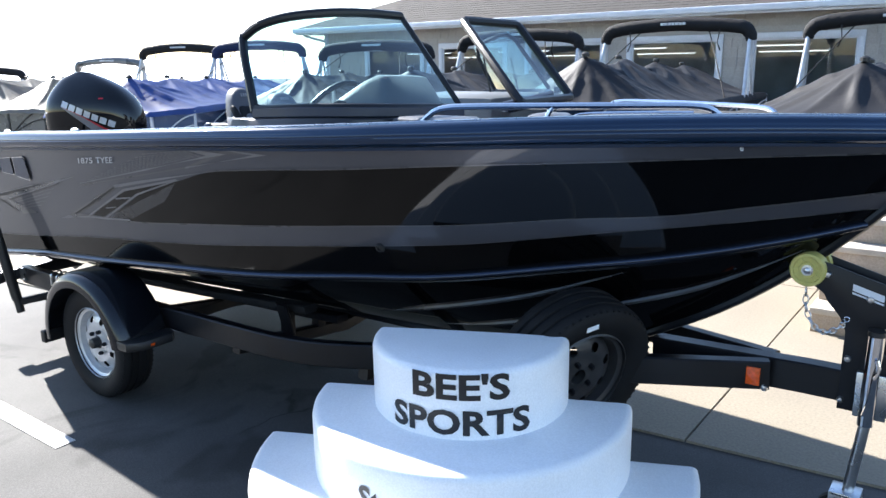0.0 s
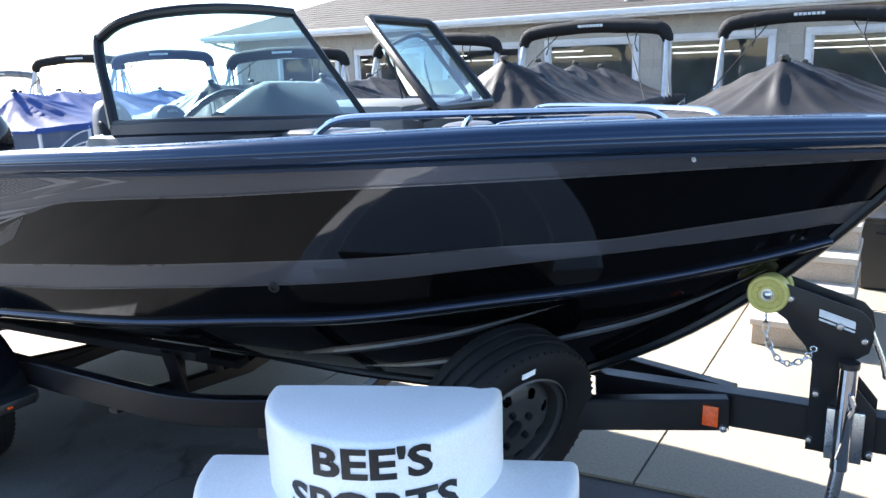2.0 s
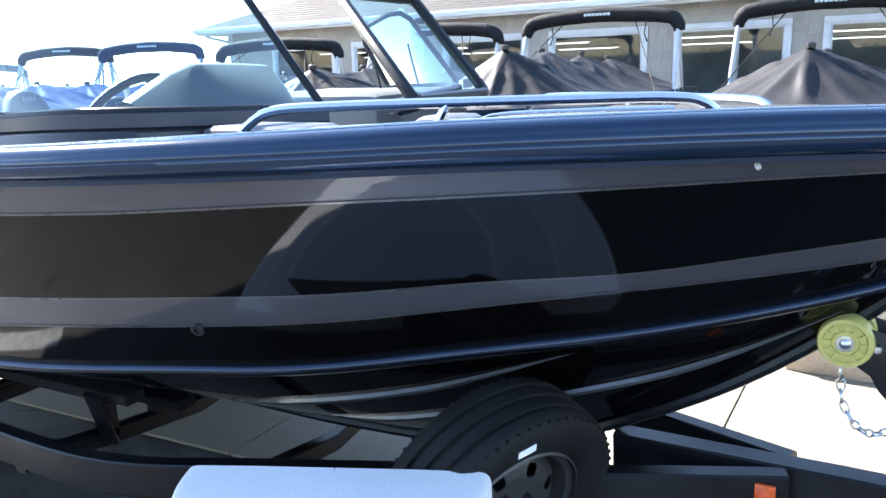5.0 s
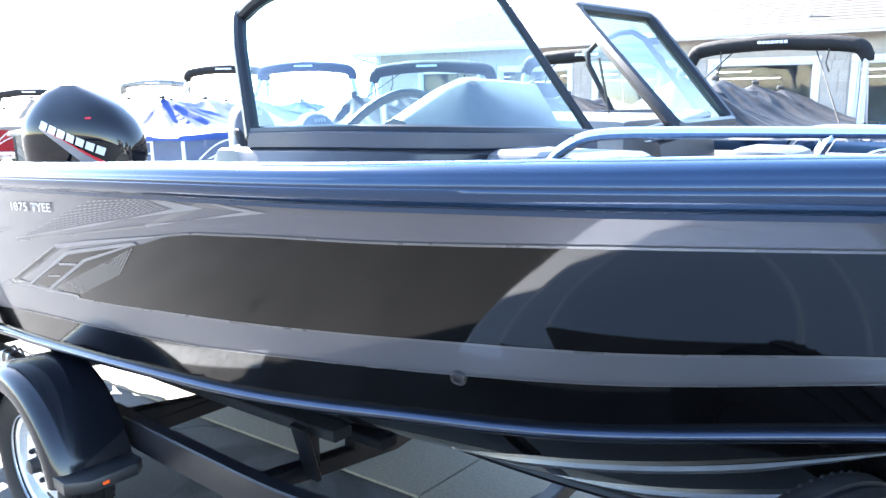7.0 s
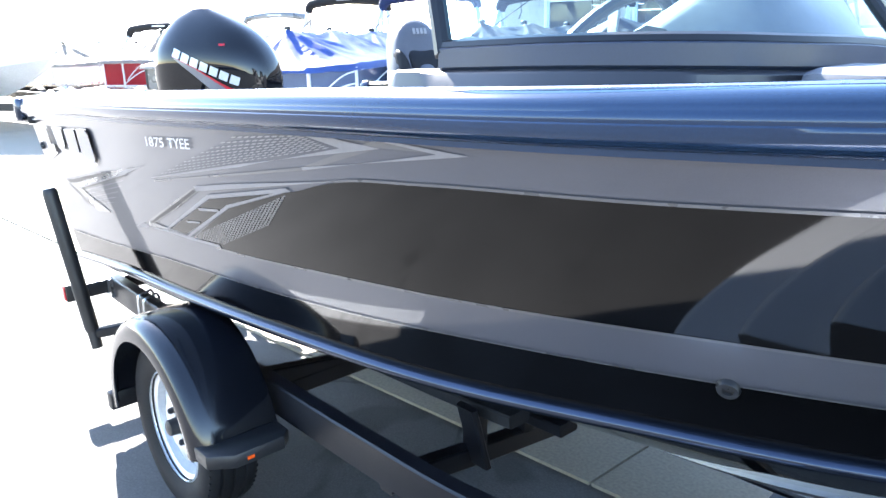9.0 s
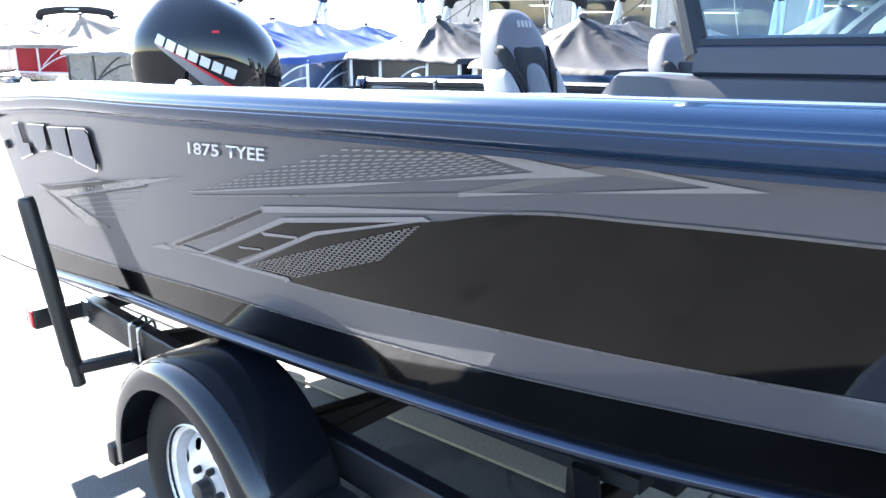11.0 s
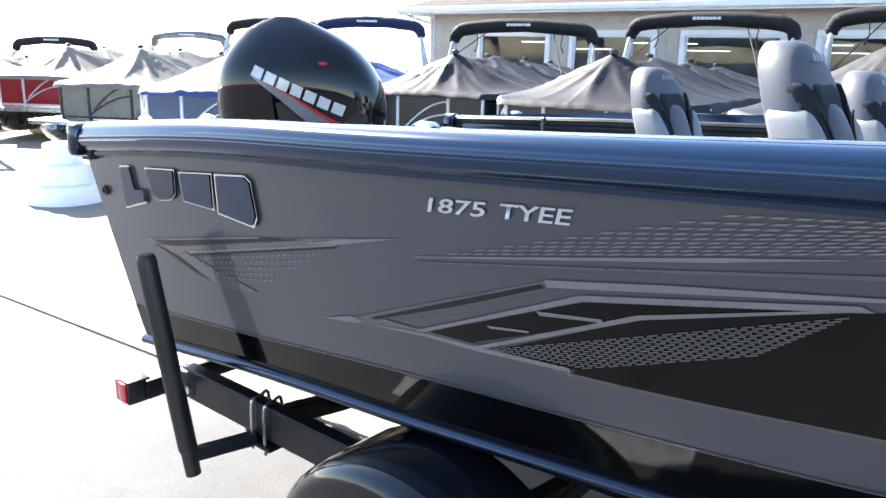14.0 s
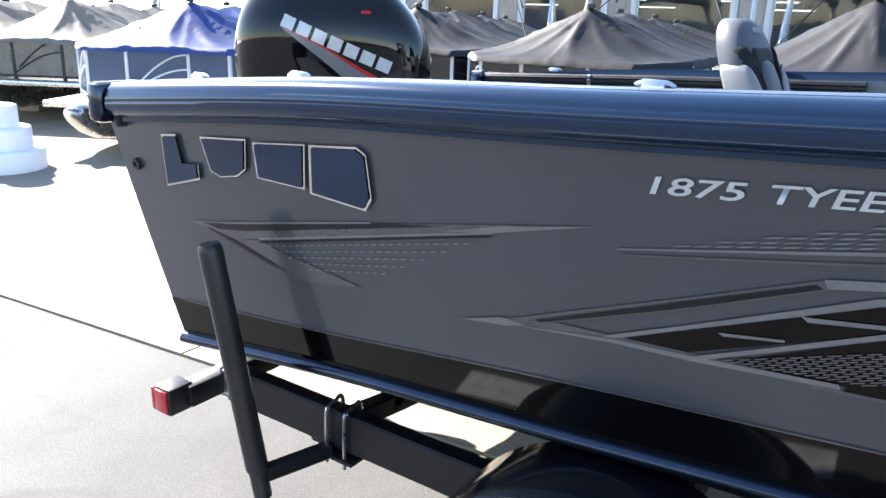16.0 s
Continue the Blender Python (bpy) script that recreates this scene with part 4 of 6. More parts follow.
# sport track along the far gunwale: a deep grooved bar with a rounded end cap
track = part("sport_track", beam([(0.02, 1.0, 1.352), (0.9, 1.0, 1.398), (1.75, 1.0, 1.432)], 0.022, 0.036), "black_plastic", boat, "black grooved sport track")
for dz in (-0.022, 0.0, 0.022):
    part("track_rib", beam([(0.03, 0.976, 1.352 + dz), (0.9, 0.976, 1.398 + dz), (1.75, 0.976, 1.432 + dz)], 0.007, 0.006), "frame_black", track)
part("end_cap", beam([(-0.005, 1.0, 1.354), (0.05, 1.0, 1.357)], 0.030, 0.042), "black_plastic", track)
part("track_clip", beam([(0.62, 0.975, 1.384), (0.635, 0.975, 1.385)], 0.010, 0.036), "alu", track)


# ---- outboard engine ----
MOTOR = Matrix.Translation((-0.03, 0.0, 0.0)) @ pose(0, 0, 0, 0, 0, 28)
motor = thing("outboard_engine", "gloss black outboard engine with silver and red graphics on transom", "engine", (-0.15, 0, 0.45))
c_rear = smoothed([(1.18, -0.36), (1.40, -0.405), (1.55, -0.405), (1.68, -0.36), (1.76, -0.30), (1.82, -0.23), (1.86, -0.13)])
c_front = smoothed([(1.18, 0.32), (1.36, 0.365), (1.50, 0.368), (1.60, 0.335), (1.68, 0.28), (1.75, 0.20), (1.82, 0.06), (1.86, -0.05)])
c_wide = smoothed([(1.18, 0.165), (1.36, 0.184), (1.50, 0.200), (1.58, 0.203), (1.64, 0.192), (1.70, 0.162), (1.76, 0.120), (1.81, 0.075), (1.856, 0.024)])


def cowl_side(x, z, out=0.0, sg=-1):
    a, b, w = c_rear(z), c_front(z), c_wide(z)
    t = min(0.999, abs((x - (a + b) / 2) / ((b - a) / 2)))
    return MOTOR @ Vector((x, sg * (w * (1 - t ** 2.7) ** (1 / 2.7) + out), z))


def make_motor():
    bm = bmesh.new()
    rows = []
    for z in [1.30 + 0.556 * (1 - (1 - k / 30) ** 1.6) for k in range(31)]:
        a, b, w = c_rear(z), c_front(z), c_wide(z)
        row = []
        for k in range(48):
            th = 2 * math.pi * k / 48
            c, s = math.cos(th), math.sin(th)
            q = 2 / 2.7
            row.append(MOTOR @ Vector(((a + b) / 2 + (b - a) / 2 * math.copysign(abs(c) ** q, c), w * math.copysign(abs(s) ** q, s), z)))
        rows.append(row)
    vs = grid(bm, rows, True)
    bm.faces.new(vs[-1])
    part("cowl", bm, "cowl", motor, "gloss black cowl", smooth=60)
    # lower cowl and mid section
    bm = bmesh.new()
    rows = []
    for z, a, b, w in ((1.30, -0.36, 0.31, 0.195), (1.27, -0.345, 0.30, 0.185), (1.18, -0.32, 0.28, 0.17), (1.10, -0.24, 0.22, 0.12), (0.95, -0.18, 0.14, 0.075), (0.72, -0.18, 0.12, 0.065), (0.55, -0.19, 0.12, 0.05), (0.50, -0.26, 0.12, 0.05)):
        rows.append([MOTOR @ Vector(((a + b) / 2 + (b - a) / 2 * math.copysign(abs(math.cos(t)) ** 0.75, math.cos(t)), w * math.copysign(abs(math.sin(t)) ** 0.75, math.sin(t)), z)) for t in np.linspace(0, 2 * math.pi, 33)[:-1]])
    grid(bm, rows, True)
    part("mid_section", bm, "black_plastic", motor, "black mid section", smooth=60)
    bm = bmesh.new()
    lathe(bm, [(0.001, 0.24), (0.035, 0.2), (0.055, 0.1), (0.058, -0.1), (0.05, -0.2), (0.045, -0.27)], 18, MOTOR @ pose(-0.05, 0, 0.42, 0, 90, 0))
    prism(bm, [(-0.02, 0.0), (0.05, 0.0), (0.03, -0.12), (-0.03, -0.14)], MOTOR @ Matrix(((1, 0, 0, -0.05), (0, 0, -1, 0.008), (0, 1, 0, 0.38), (0, 0, 0, 1))), 0.016)
    prism(bm, [(-0.26, 0.0), (0.12, 0.0), (0.12, 0.05), (-0.2, 0.05)], MOTOR @ Matrix(((1, 0, 0, 0), (0, 0, -1, 0.006), (0, 1, 0, 0.45), (0, 0, 0, 1))), 0.012)
    part("gearcase", bm, "black_plastic", motor)
    bm = bmesh.new()
    for k in range(3):
        m = MOTOR @ pose(-0.30, 0, 0.42, 0, -90, 0) @ pose(0, 0, 0, 0, 0, 120 * k)
        prism(bm, [(0.03, -0.02), (0.10, -0.07), (0.17, -0.04), (0.18, 0.02), (0.12, 0.06), (0.04, 0.03)], m @ pose(0, 0, 0, 25, 0, 0), 0.008)
    part("propeller", bm, "alu", motor)
    bm = boxes((0.20, 0.42, -0.13, 0.13, 0.85, 1.22), bevel=0.02)
    for v in bm.verts:
        v.co = Matrix.Translation((-0.2, 0, 0)) @ v.co
    part("bracket", bm, "black_plastic", motor)
    # maker's name as plain slanting blocks
    for k in range(7):
        f = k / 7
        x, z = -0.165 + 0.418 * f, 1.628 - 0.168 * f
        w, h = 0.047, 0.044
        bm = bmesh.new()
        q = [(x - 0.008, z - h * 0.55), (x + w - 0.008, z - h * 0.55 - 0.4 * w), (x + w + 0.010, z + h * 0.45 - 0.4 * w), (x + 0.010, z + h * 0.45)]
        bm.faces.new([bm.verts.new(cowl_side(a, b, 0.003)) for a, b in q])
        part("name_block", bm, "name_silver", motor, "silver name block", smooth=0)

    def swoosh(name, lo, hi, material, out):
        bm = bmesh.new()
        grid(bm, [[cowl_side(x, lo(x) + (hi(x) - lo(x)) * g, out) for x in np.linspace(-0.17, 0.24, 14)] for g in (0, 1)])
        part(name, bm, material, motor, smooth=60)

    low = smoothed([(-0.17, 1.600), (0.0, 1.512), (0.12, 1.435), (0.24, 1.345)])
    mid = smoothed([(-0.17, 1.602), (0.0, 1.525), (0.12, 1.453), (0.24, 1.383)])
    top = smoothed([(-0.17, 1.604), (0.0, 1.532), (0.12, 1.468), (0.24, 1.405)])
    bot = smoothed([(-0.17, 1.599), (-0.02, 1.49), (0.10, 1.398), (0.24, 1.325)])
    swoosh("red_swoosh", mid, top, "red", 0.003)
    swoosh("silver_swoosh", bot, mid, "silver_decal", 0.002)
    bm = boxes((0, 0.035, -0.004, 0, 0, 0.012))
    for v in bm.verts:
        v.co = cowl_side(0.13 + v.co.x, 1.655 + v.co.z, 0.002)
    part("badge", bm, "red", motor, "small red badge", smooth=0)


make_motor()

# ---- trailer ----
trailer = thing("boat_trailer", "black steel boat trailer with fenders, carrying the fishing boat", "trailer", (2.5, 0, 0))


def rail_path(sg):
    pts = [(0.24, sg * 0.83, 0.475), (1.2, sg * 0.84, 0.482), (2.4, sg * 0.84, 0.492), (3.05, sg * 0.80, 0.50), (3.6, sg * 0.60, 0.522), (4.2, sg * 0.377, 0.552), (4.70, sg * 0.19, 0.58), (5.06, sg * 0.055, 0.60)]
    return along(pts, 40)


for sg in (-1, 1):
    part("side_rail", beam(rail_path(sg), 0.03, 0.062), "black_steel", trailer, "black steel side rail", smooth=40)
for x, w in ((0.62, 0.83), (1.615, 0.83), (2.55, 0.83), (3.35, 0.70)):
    part("crossmember", beam([(x, -w, 0.42), (x, -w * 0.5, 0.36), (x, 0, 0.31), (x, w * 0.5, 0.36), (x, w, 0.42)], 0.03, 0.035), "black_steel", trailer)
part("axle", beam([(1.615, -0.95, 0.33), (1.615, 0.95, 0.33)], 0.035, 0.035), "black_steel", trailer)
for sg in (-1, 1):
    for y in (0.22, 0.46):
        pts = [(x, sg * y, z_keel(x) + (z_ch(x) - z_keel(x)) * y / b_ch(x) - 0.075) for x in np.linspace(0.45, 2.75, 14)]
        part("bunk", beam(pts, 0.045, 0.022), "cover_black", trailer, "carpeted bunk board")
        for x in (0.62, 2.55):
            z = z_keel(x) + (z_ch(x) - z_keel(x)) * y / b_ch(x) - 0.09
            part("bunk_bracket", boxes((x - 0.03, x + 0.03, sg * y - 0.03, sg * y + 0.03, 0.36, z), bevel=0.003), "black_steel", trailer)
    # angled braces up to the hull forward of the axle
    part("support_brace", beam([(2.62, sg * 0.50, 0.37), (2.62, sg * 0.56, 0.60)], 0.04, 0.012), "black_steel", trailer)
# tongue
part("tongue", beam([(4.55, 0, 0.585), (5.2, 0, 0.605), (6.9, 0, 0.625)], 0.04, 0.066), "black_steel", trailer, "black steel tongue")
bm = boxes((4.985, 5.040, -0.122, -0.108, 0.562, 0.638), bevel=0.002)
part("reflector_plate", boxes((4.99, 5.035, -0.109, -0.07, 0.58, 0.62)), "black_steel", trailer)
part("side_reflector", bm, "lens_orange", trailer, "orange side reflector")
bm = bmesh.new()
for x, z in ((5.055, 0.548),):
    lathe(bm, [(0.001, 0.014), (0.012, 0.012), (0.016, 0.002), (0.016, 0)], 10, pose(x, -0.088, z, 90, 0, 0))
part("bolt", bm, "alu", trailer)


def coupler():
    bm = boxes((6.85, 7.05, -0.05, 0.05, 0.57, 0.68), bevel=0.02)
    part("coupler", bm, "alu", trailer)


coupler()

# rear crossbar with lamps
part("rear_bar", boxes((0.165, 0.235, -1.00, 1.00, 0.445, 0.518), bevel=0.006), "black_steel", trailer)
for sg in (-1, 1):
    lamp = part("tail_lamp", boxes((0.135, 0.215, sg * 1.02 - 0.045, sg * 1.02 + 0.045, 0.435, 0.525), bevel=0.006), "black_plastic", trailer, "tail lamp housing")
    part("lens", boxes((0.127, 0.150, sg * 1.027 - 0.043, sg * 1.027 + 0.043, 0.440, 0.520), bevel=0.006), "lens_red", lamp, "red tail lamp lens")
    part("lens", boxes((0.150, 0.205, sg * 1.068 - 0.004, sg * 1.068 + 0.004, 0.442, 0.518), bevel=0.003), "lens_red", lamp)
    part("lamp_bracket", boxes((0.225, 0.30, sg * 0.80 - 0.03, sg * 0.90 + 0.03, 0.44, 0.53), bevel=0.005), "alu", trailer)
    # guide posts
    bm = bmesh.new()
    foot, head = Vector((0.622, sg * 1.067, 0.325)), Vector((0.545, sg * 1.142, 1.085))
    tube(bm, [foot, foot.lerp(head, 0.13)], 0.026, 12)
    tube(bm, [foot.lerp(head, 0.11), foot.lerp(head, 0.125), foot.lerp(head, 0.97), foot.lerp(head, 0.99), head], [0.027, 0.032, 0.032, 0.030, 0.024], 14)
    part("guide_post", bm, "black_plastic", trailer, "black sleeved guide post")
    part("post_arm", beam([(0.622, sg * 1.06, 0.395), (0.70, sg * 0.87, 0.410)], 0.022, 0.022), "black_steel", trailer)
    part("post_plate", boxes((0.66, 0.80, sg * 0.845 - 0.045, sg * 0.845 + 0.045, 0.392, 0.405), bevel=0.002), "black_steel", trailer)
    for x in (0.695, 0.765):
        bm = bmesh.new()
        tube(bm, along([(x, sg * 0.878, 0.37), (x, sg * 0.878, 0.52), (x, sg * 0.868, 0.550), (x, sg * 0.84, 0.555), (x, sg * 0.805, 0.550), (x, sg * 0.80, 0.37)], 24), 0.006, 6)
        part("u_bolt", bm, "alu", trailer, "zinc u-bolt")


def wheel(m, rim_material, name="wheel", parent=None, hub=True):
    """A trailer wheel: local z points outward along the axle."""
    R, hw = 0.333, 0.103
    prof = [(0.205, 0.070), (0.225, 0.088), (0.262, 0.101), (0.300, hw), (0.318, 0.092), (0.329, 0.078)]
    grooves = []
    for a in (-0.045, 0.0, 0.045):
        grooves += [(R, -a + 0.014), (R - 0.009, -a + 0.011), (R - 0.009, -a + 0.001), (R, -a - 0.002)]
    full = prof + [(R - 0.001, 0.064)] + grooves + [(R - 0.001, -0.064)] + [(r, -h) for r, h in reversed(prof)]
    bm = bmesh.new()
    lathe(bm, full, 56, m)
    for k in range(64):
        a = 2 * math.pi * k / 64
        mm = m @ pose(0, 0, 0, 0, 0, math.degrees(a))
        for s in (-1, 1):
            box(bm, R - 0.016, R - 0.0098, -0.004, 0.004, s * 0.082 - 0.011, s * 0.082 + 0.011, m=mm)
    w = part(name, bm, "rubber", parent, "black rubber tyre", smooth=40)
    bm = bmesh.new()
    lathe(bm, [(0.208, 0.085), (0.214, 0.080), (0.205, 0.066), (0.190, 0.060), (0.183, 0.030), (0.178, 0.006)], 48, m)
    # dished disc with oval holes around it
    n = 144
    radii = [(0.178, 0.006), (0.170, 0.030), (0.160, 0.040), (0.155, 0.044), (0.150, 0.047), (0.145, 0.049), (0.140, 0.051), (0.135, 0.053), (0.130, 0.055), (0.125, 0.056), (0.120, 0.057), (0.110, 0.058), (0.085, 0.048), (0.060, 0.052), (0.045, 0.056), (0.034, 0.056), (0.033, 0.02)]
    grid(bm, [[m @ Vector((r * math.cos(2 * math.pi * k / n), r * math.sin(2 * math.pi * k / n), h)) for k in range(n)] for r, h in radii], True)
    kill, back = [], m.inverted()
    for f in bm.faces:
        c = back @ f.calc_center_median()
        r, a = math.hypot(c.x, c.y), math.atan2(c.y, c.x)
        k = (a / (2 * math.pi) * 8) % 1 - 0.5
        if c.z < 0.075 and ((r - 0.139) / 0.0185) ** 2 + (k * 2 * math.pi / 8 * r / 0.021) ** 2 < 1 and r > 0.1:
            kill.append(f)
    bmesh.ops.delete(bm, geom=kill, context="FACES")
    part("rim", bm, rim_material, w, "steel wheel rim", smooth=40)
    bm = bmesh.new()
    lathe(bm, [(0.10, -0.05), (0.165, -0.052), (0.17, 0.0)], 24, m)
    part("brake_drum", bm, "black_steel", w)
    bm = bmesh.new()
    lathe(bm, [(r if hub else r * 0.7, h if hub else h * 0.3 - 0.01) for r, h in ((0.001, 0.105), (0.020, 0.104), (0.030, 0.098), (0.033, 0.06), (0.042, 0.055), (0.044, 0.030))], 20, m)
    part("hub_cap", bm, "black_plastic", w, "black hub cap")
    for k in range(5):
        bm = bmesh.new()
        lathe(bm, [(0.001, 0.076), (0.008, 0.074), (0.012, 0.066), (0.012, 0.044)], 6, m @ pose(0.066 * math.cos(k * 1.2566), 0.066 * math.sin(k * 1.2566), 0))
        part("lug_nut", bm, "black_steel", w)
    return w


for sg in (-1, 1):
    wheel(pose(1.615, sg * 1.035, 0.333, 90 if sg < 0 else -90, 0, 0), "wheel_silver", parent=trailer)
spare_c = Vector((4.36, -0.49, 0.606))
spare_m = look(spare_c, spare_c + Vector((0.880, -0.390, -0.270))) @ pose(0, 0, 0, 180, 0, 0) @ Matrix.Scale(1.08, 4)
wheel(spare_m, "wheel_grey", "spare_wheel", trailer, hub=False)
bm = boxes((-0.025, 0.028, 0.258, 0.278, 0.1025, 0.1045))
for v in bm.verts:
    v.co = spare_m @ pose(0, 0, 0, 0, 0, 188) @ v.co
part("tyre_label", bm, "white_resin", trailer, "small pale tyre sticker", smooth=0)
part("spare_carrier", beam([(4.36, -0.49, 0.60), (4.27, -0.32, 0.57)], 0.025, 0.025), "black_steel", trailer)


def fender(sg):
    """An arched guard with a rolled outer lip and stepped ends."""
    hx, hz, R = 1.615, 0.345, 0.415
    arc = [(hx + R * 1.02 * math.cos(a), hz + R * math.sin(a)) for a in np.linspace(radians(186), radians(8), 34)]
    lay = [(0.905, 0.0), (0.925, 0.012), (1.13, 0.012), (1.165, 0.006), (1.190, -0.012), (1.203, -0.040), (1.203, -0.075), (1.197, -0.075), (1.197, -0.042), (1.182, -0.018), (1.160, -0.004), (0.925, -0.003), (0.905, -0.012)]
    bm = bmesh.new()
    rows = []
    for x, z in arc:
        d = Vector((x - hx, 0, z - hz)).normalized()
        rows.append([Vector((x, sg * y, z)) + d * o for y, o in lay])
    vs = grid(bm, rows, True)
    bm.faces.new(vs[0])
    bm.faces.new(list(reversed(vs[-1])))
    f = part("fender", bm, "fender", trailer, "glossy black arched fender", smooth=45)
    bm = bmesh.new()
    prism(bm, [(1.96, sg * 0.91), (2.11, sg * 0.91), (2.145, sg * 0.945), (2.145, sg * 1.12), (2.09, sg * 1.195), (1.98, sg * 1.195), (1.96, sg * 1.17)], pose(0, 0, 0.402), 0.050, bevel=0.008)
    part("step_plate", bm, "black_plastic", f, "black step at the fender's foot")
    bm = boxes((1.155, 1.205, min(sg * 0.95, sg * 1.205), max(sg * 0.95, sg * 1.205), 0.270, 0.345), bevel=0.008)
    part("rear_bracket", bm, "black_steel", f)
    bm = boxes((2.142, 2.148, min(sg * 1.055, sg * 1.08), max(sg * 1.055, sg * 1.08), 0.419, 0.431), bevel=0.001)
    part("marker_lens", bm, "lens_orange", f, "small amber marker lens")
    part("fender_stay", beam([(1.90, sg * 0.92, 0.49), (1.90, sg * 0.84, 0.49)], 0.02, 0.02), "black_steel", f)


for sg in (-1, 1):
    fender(sg)

# winch stand
UP = Matrix(((1, 0, 0, 0), (0, 0, -1, 0), (0, 1, 0, 0), (0, 0, 0, 1)))
plate = [(5.325, 0.52), (5.325, 0.845), (5.300, 0.90), (5.255, 0.95), (5.235, 0.985), (5.165, 1.030), (5.165, 1.100), (5.225, 1.112), (5.46, 1.045), (5.49, 1.015), (5.502, 0.96), (5.492, 0.905), (5.455, 0.875), (5.425, 0.868), (5.425, 0.825), (5.53, 0.70), (5.53, 0.52)]
for y in (-0.062, 0.054):
    bm = bmesh.new()
    prism(bm, plate, Matrix.Translation((0, y + 0.008, 0)) @ UP, 0.008, bevel=0.0015)
    part("winch_stand", bm, "black_steel", trailer, "black steel winch stand plate", smooth=30)
for x, z in ((5.345, 0.735), (5.335, 0.560), (5.520, 0.545), (5.245, 1.062), (5.40, 0.985), (5.475, 0.945)):
    bm = bmesh.new()
    lathe(bm, [(0.001, 0.012), (0.009, 0.011), (0.014, 0.003), (0.014, -0.002)], 10, pose(x, -0.062, z, 90, 0, 0))
    part("bolt", bm, "alu", trailer)
# maker's mark as a plain pale bar
bm = boxes((5.335, 5.445, -0.0635, -0.0625, 1.012, 1.038), (5.335, 5.445, -0.0635, -0.0625, 0.999, 1.006))
for v in bm.verts:
    v.co.z -= 0.28 * (v.co.x - 5.335)
part("maker_mark", bm, "white_trim", trailer, "plain white maker's mark", smooth=0)
for y, r in ((-0.055, 0.068), (0.055, 0.068)):
    bm = bmesh.new()
    m = pose(5.172, y, 1.072, 90, 0, 0)
    lathe(bm, [(0.012, 0.026), (0.030, 0.026), (0.034, 0.020), (0.050, 0.020), (0.054, 0.027), (0.064, 0.026), (r, 0.018), (r, -0.03), (0.06, -0.035), (0.012, -0.035)], 40, m)
    roll = part("bow_roller", bm, "roller", trailer, "yellow polyurethane bow roller", smooth=40)
    for k in range(12):
        bm = bmesh.new()
        box(bm, 0.032, 0.053, -0.003, 0.003, 0.012, 0.0255, m=m @ pose(0, 0, 0, 0, 0, 30 * k))
        part("rib", bm, "roller", roll, smooth=0)
    bm = bmesh.new()
    lathe(bm, [(0.001, 0.036), (0.010, 0.034), (0.014, 0.030), (0.022, 0.029), (0.022, 0.020)], 12, m)
    part("roller_bolt", bm, "alu", roll)
bm = bmesh.new()
lathe(bm, [(0.045, 0.035), (0.05, 0.0), (0.045, -0.035)], 20, pose(5.44, 0.0, 0.97, 90, 0, 0))
part("winch_drum", bm, "alu", trailer)
bm = bmesh.new()
tube(bm, [(5.47, 0.06, 0.93), (5.49, 0.10, 0.93), (5.53, 0.11, 0.83), (5.55, 0.11, 0.76)], 0.010, 8)
tube(bm, [(5.55, 0.11, 0.77), (5.552, 0.17, 0.765)], 0.016, 8)
part("winch_crank", bm, "alu", trailer, "zinc winch crank")
# safety chain from the bow eye
pts = along([(5.165, -0.03, 0.99), (5.175, -0.04, 0.90), (5.215, -0.05, 0.835), (5.262, -0.055, 0.825), (5.31, -0.06, 0.862), (5.33, -0.06, 0.90)], 15)
for i in range(14):
    a, b = pts[i], pts[i + 1]
    d = (b - a).normalized()
    s = d.cross(Vector((0, 1, 0))).normalized() if i % 2 else Vector((0, 1, 0))
    c, h = (a + b) / 2, (b - a).length * 0.62
    bm = bmesh.new()
    tube(bm, [c + d * h * math.cos(t) + s * 0.010 * math.sin(t) for t in np.linspace(0, 2 * math.pi, 13)[:-1]], 0.0032, 6, closed=True)
    part("chain_link", bm, "alu", trailer)
# tongue jack
bm = bmesh.new()
tube(bm, [(5.440, -0.115, 0.865), (5.436, -0.115, 0.50)], 0.029, 14)
jack = part("jack_tube", bm, "chrome", trailer, "bright zinc jack tube")
bm = bmesh.new()
tube(bm, [(5.436, -0.115, 0.50), (5.405, -0.115, 0.20)], 0.022, 12)
part("jack_inner", bm, "alu", jack)
bm = bmesh.new()
tube(bm, [(5.440, -0.115, 0.865), (5.440, -0.115, 0.885)], 0.032, 14)
part("jack_cap", bm, "black_plastic", jack)
bm = boxes((5.385, 5.50, -0.092, -0.064, 0.515, 0.70), bevel=0.004)
part("jack_bracket", bm, "alu", jack, "zinc swivel bracket")
bm = bmesh.new()
tube(bm, along([(5.455, -0.15, 0.78), (5.465, -0.155, 0.74), (5.452, -0.155, 0.70), (5.445, -0.15, 0.62), (5.43, -0.15, 0.55)], 12), 0.008, 6)
part("jack_handle", bm, "chrome", jack)
bm = bmesh.new()
lathe(bm, [(0.03, 0.024), (0.082, 0.026), (0.092, 0.016), (0.092, -0.016), (0.082, -0.026), (0.03, -0.024)], 24, pose(5.385, -0.115, 0.092, 90, 0, 0))
part("jack_wheel", bm, "rubber", jack)
bm = boxes((5.345, 5.455, -0.165, -0.155, 0.08, 0.205), (5.345, 5.455, -0.075, -0.065, 0.08, 0.205), (5.345, 5.455, -0.165, -0.065, 0.195, 0.208), bevel=0.003)
part("caster_fork", bm, "alu", jack)

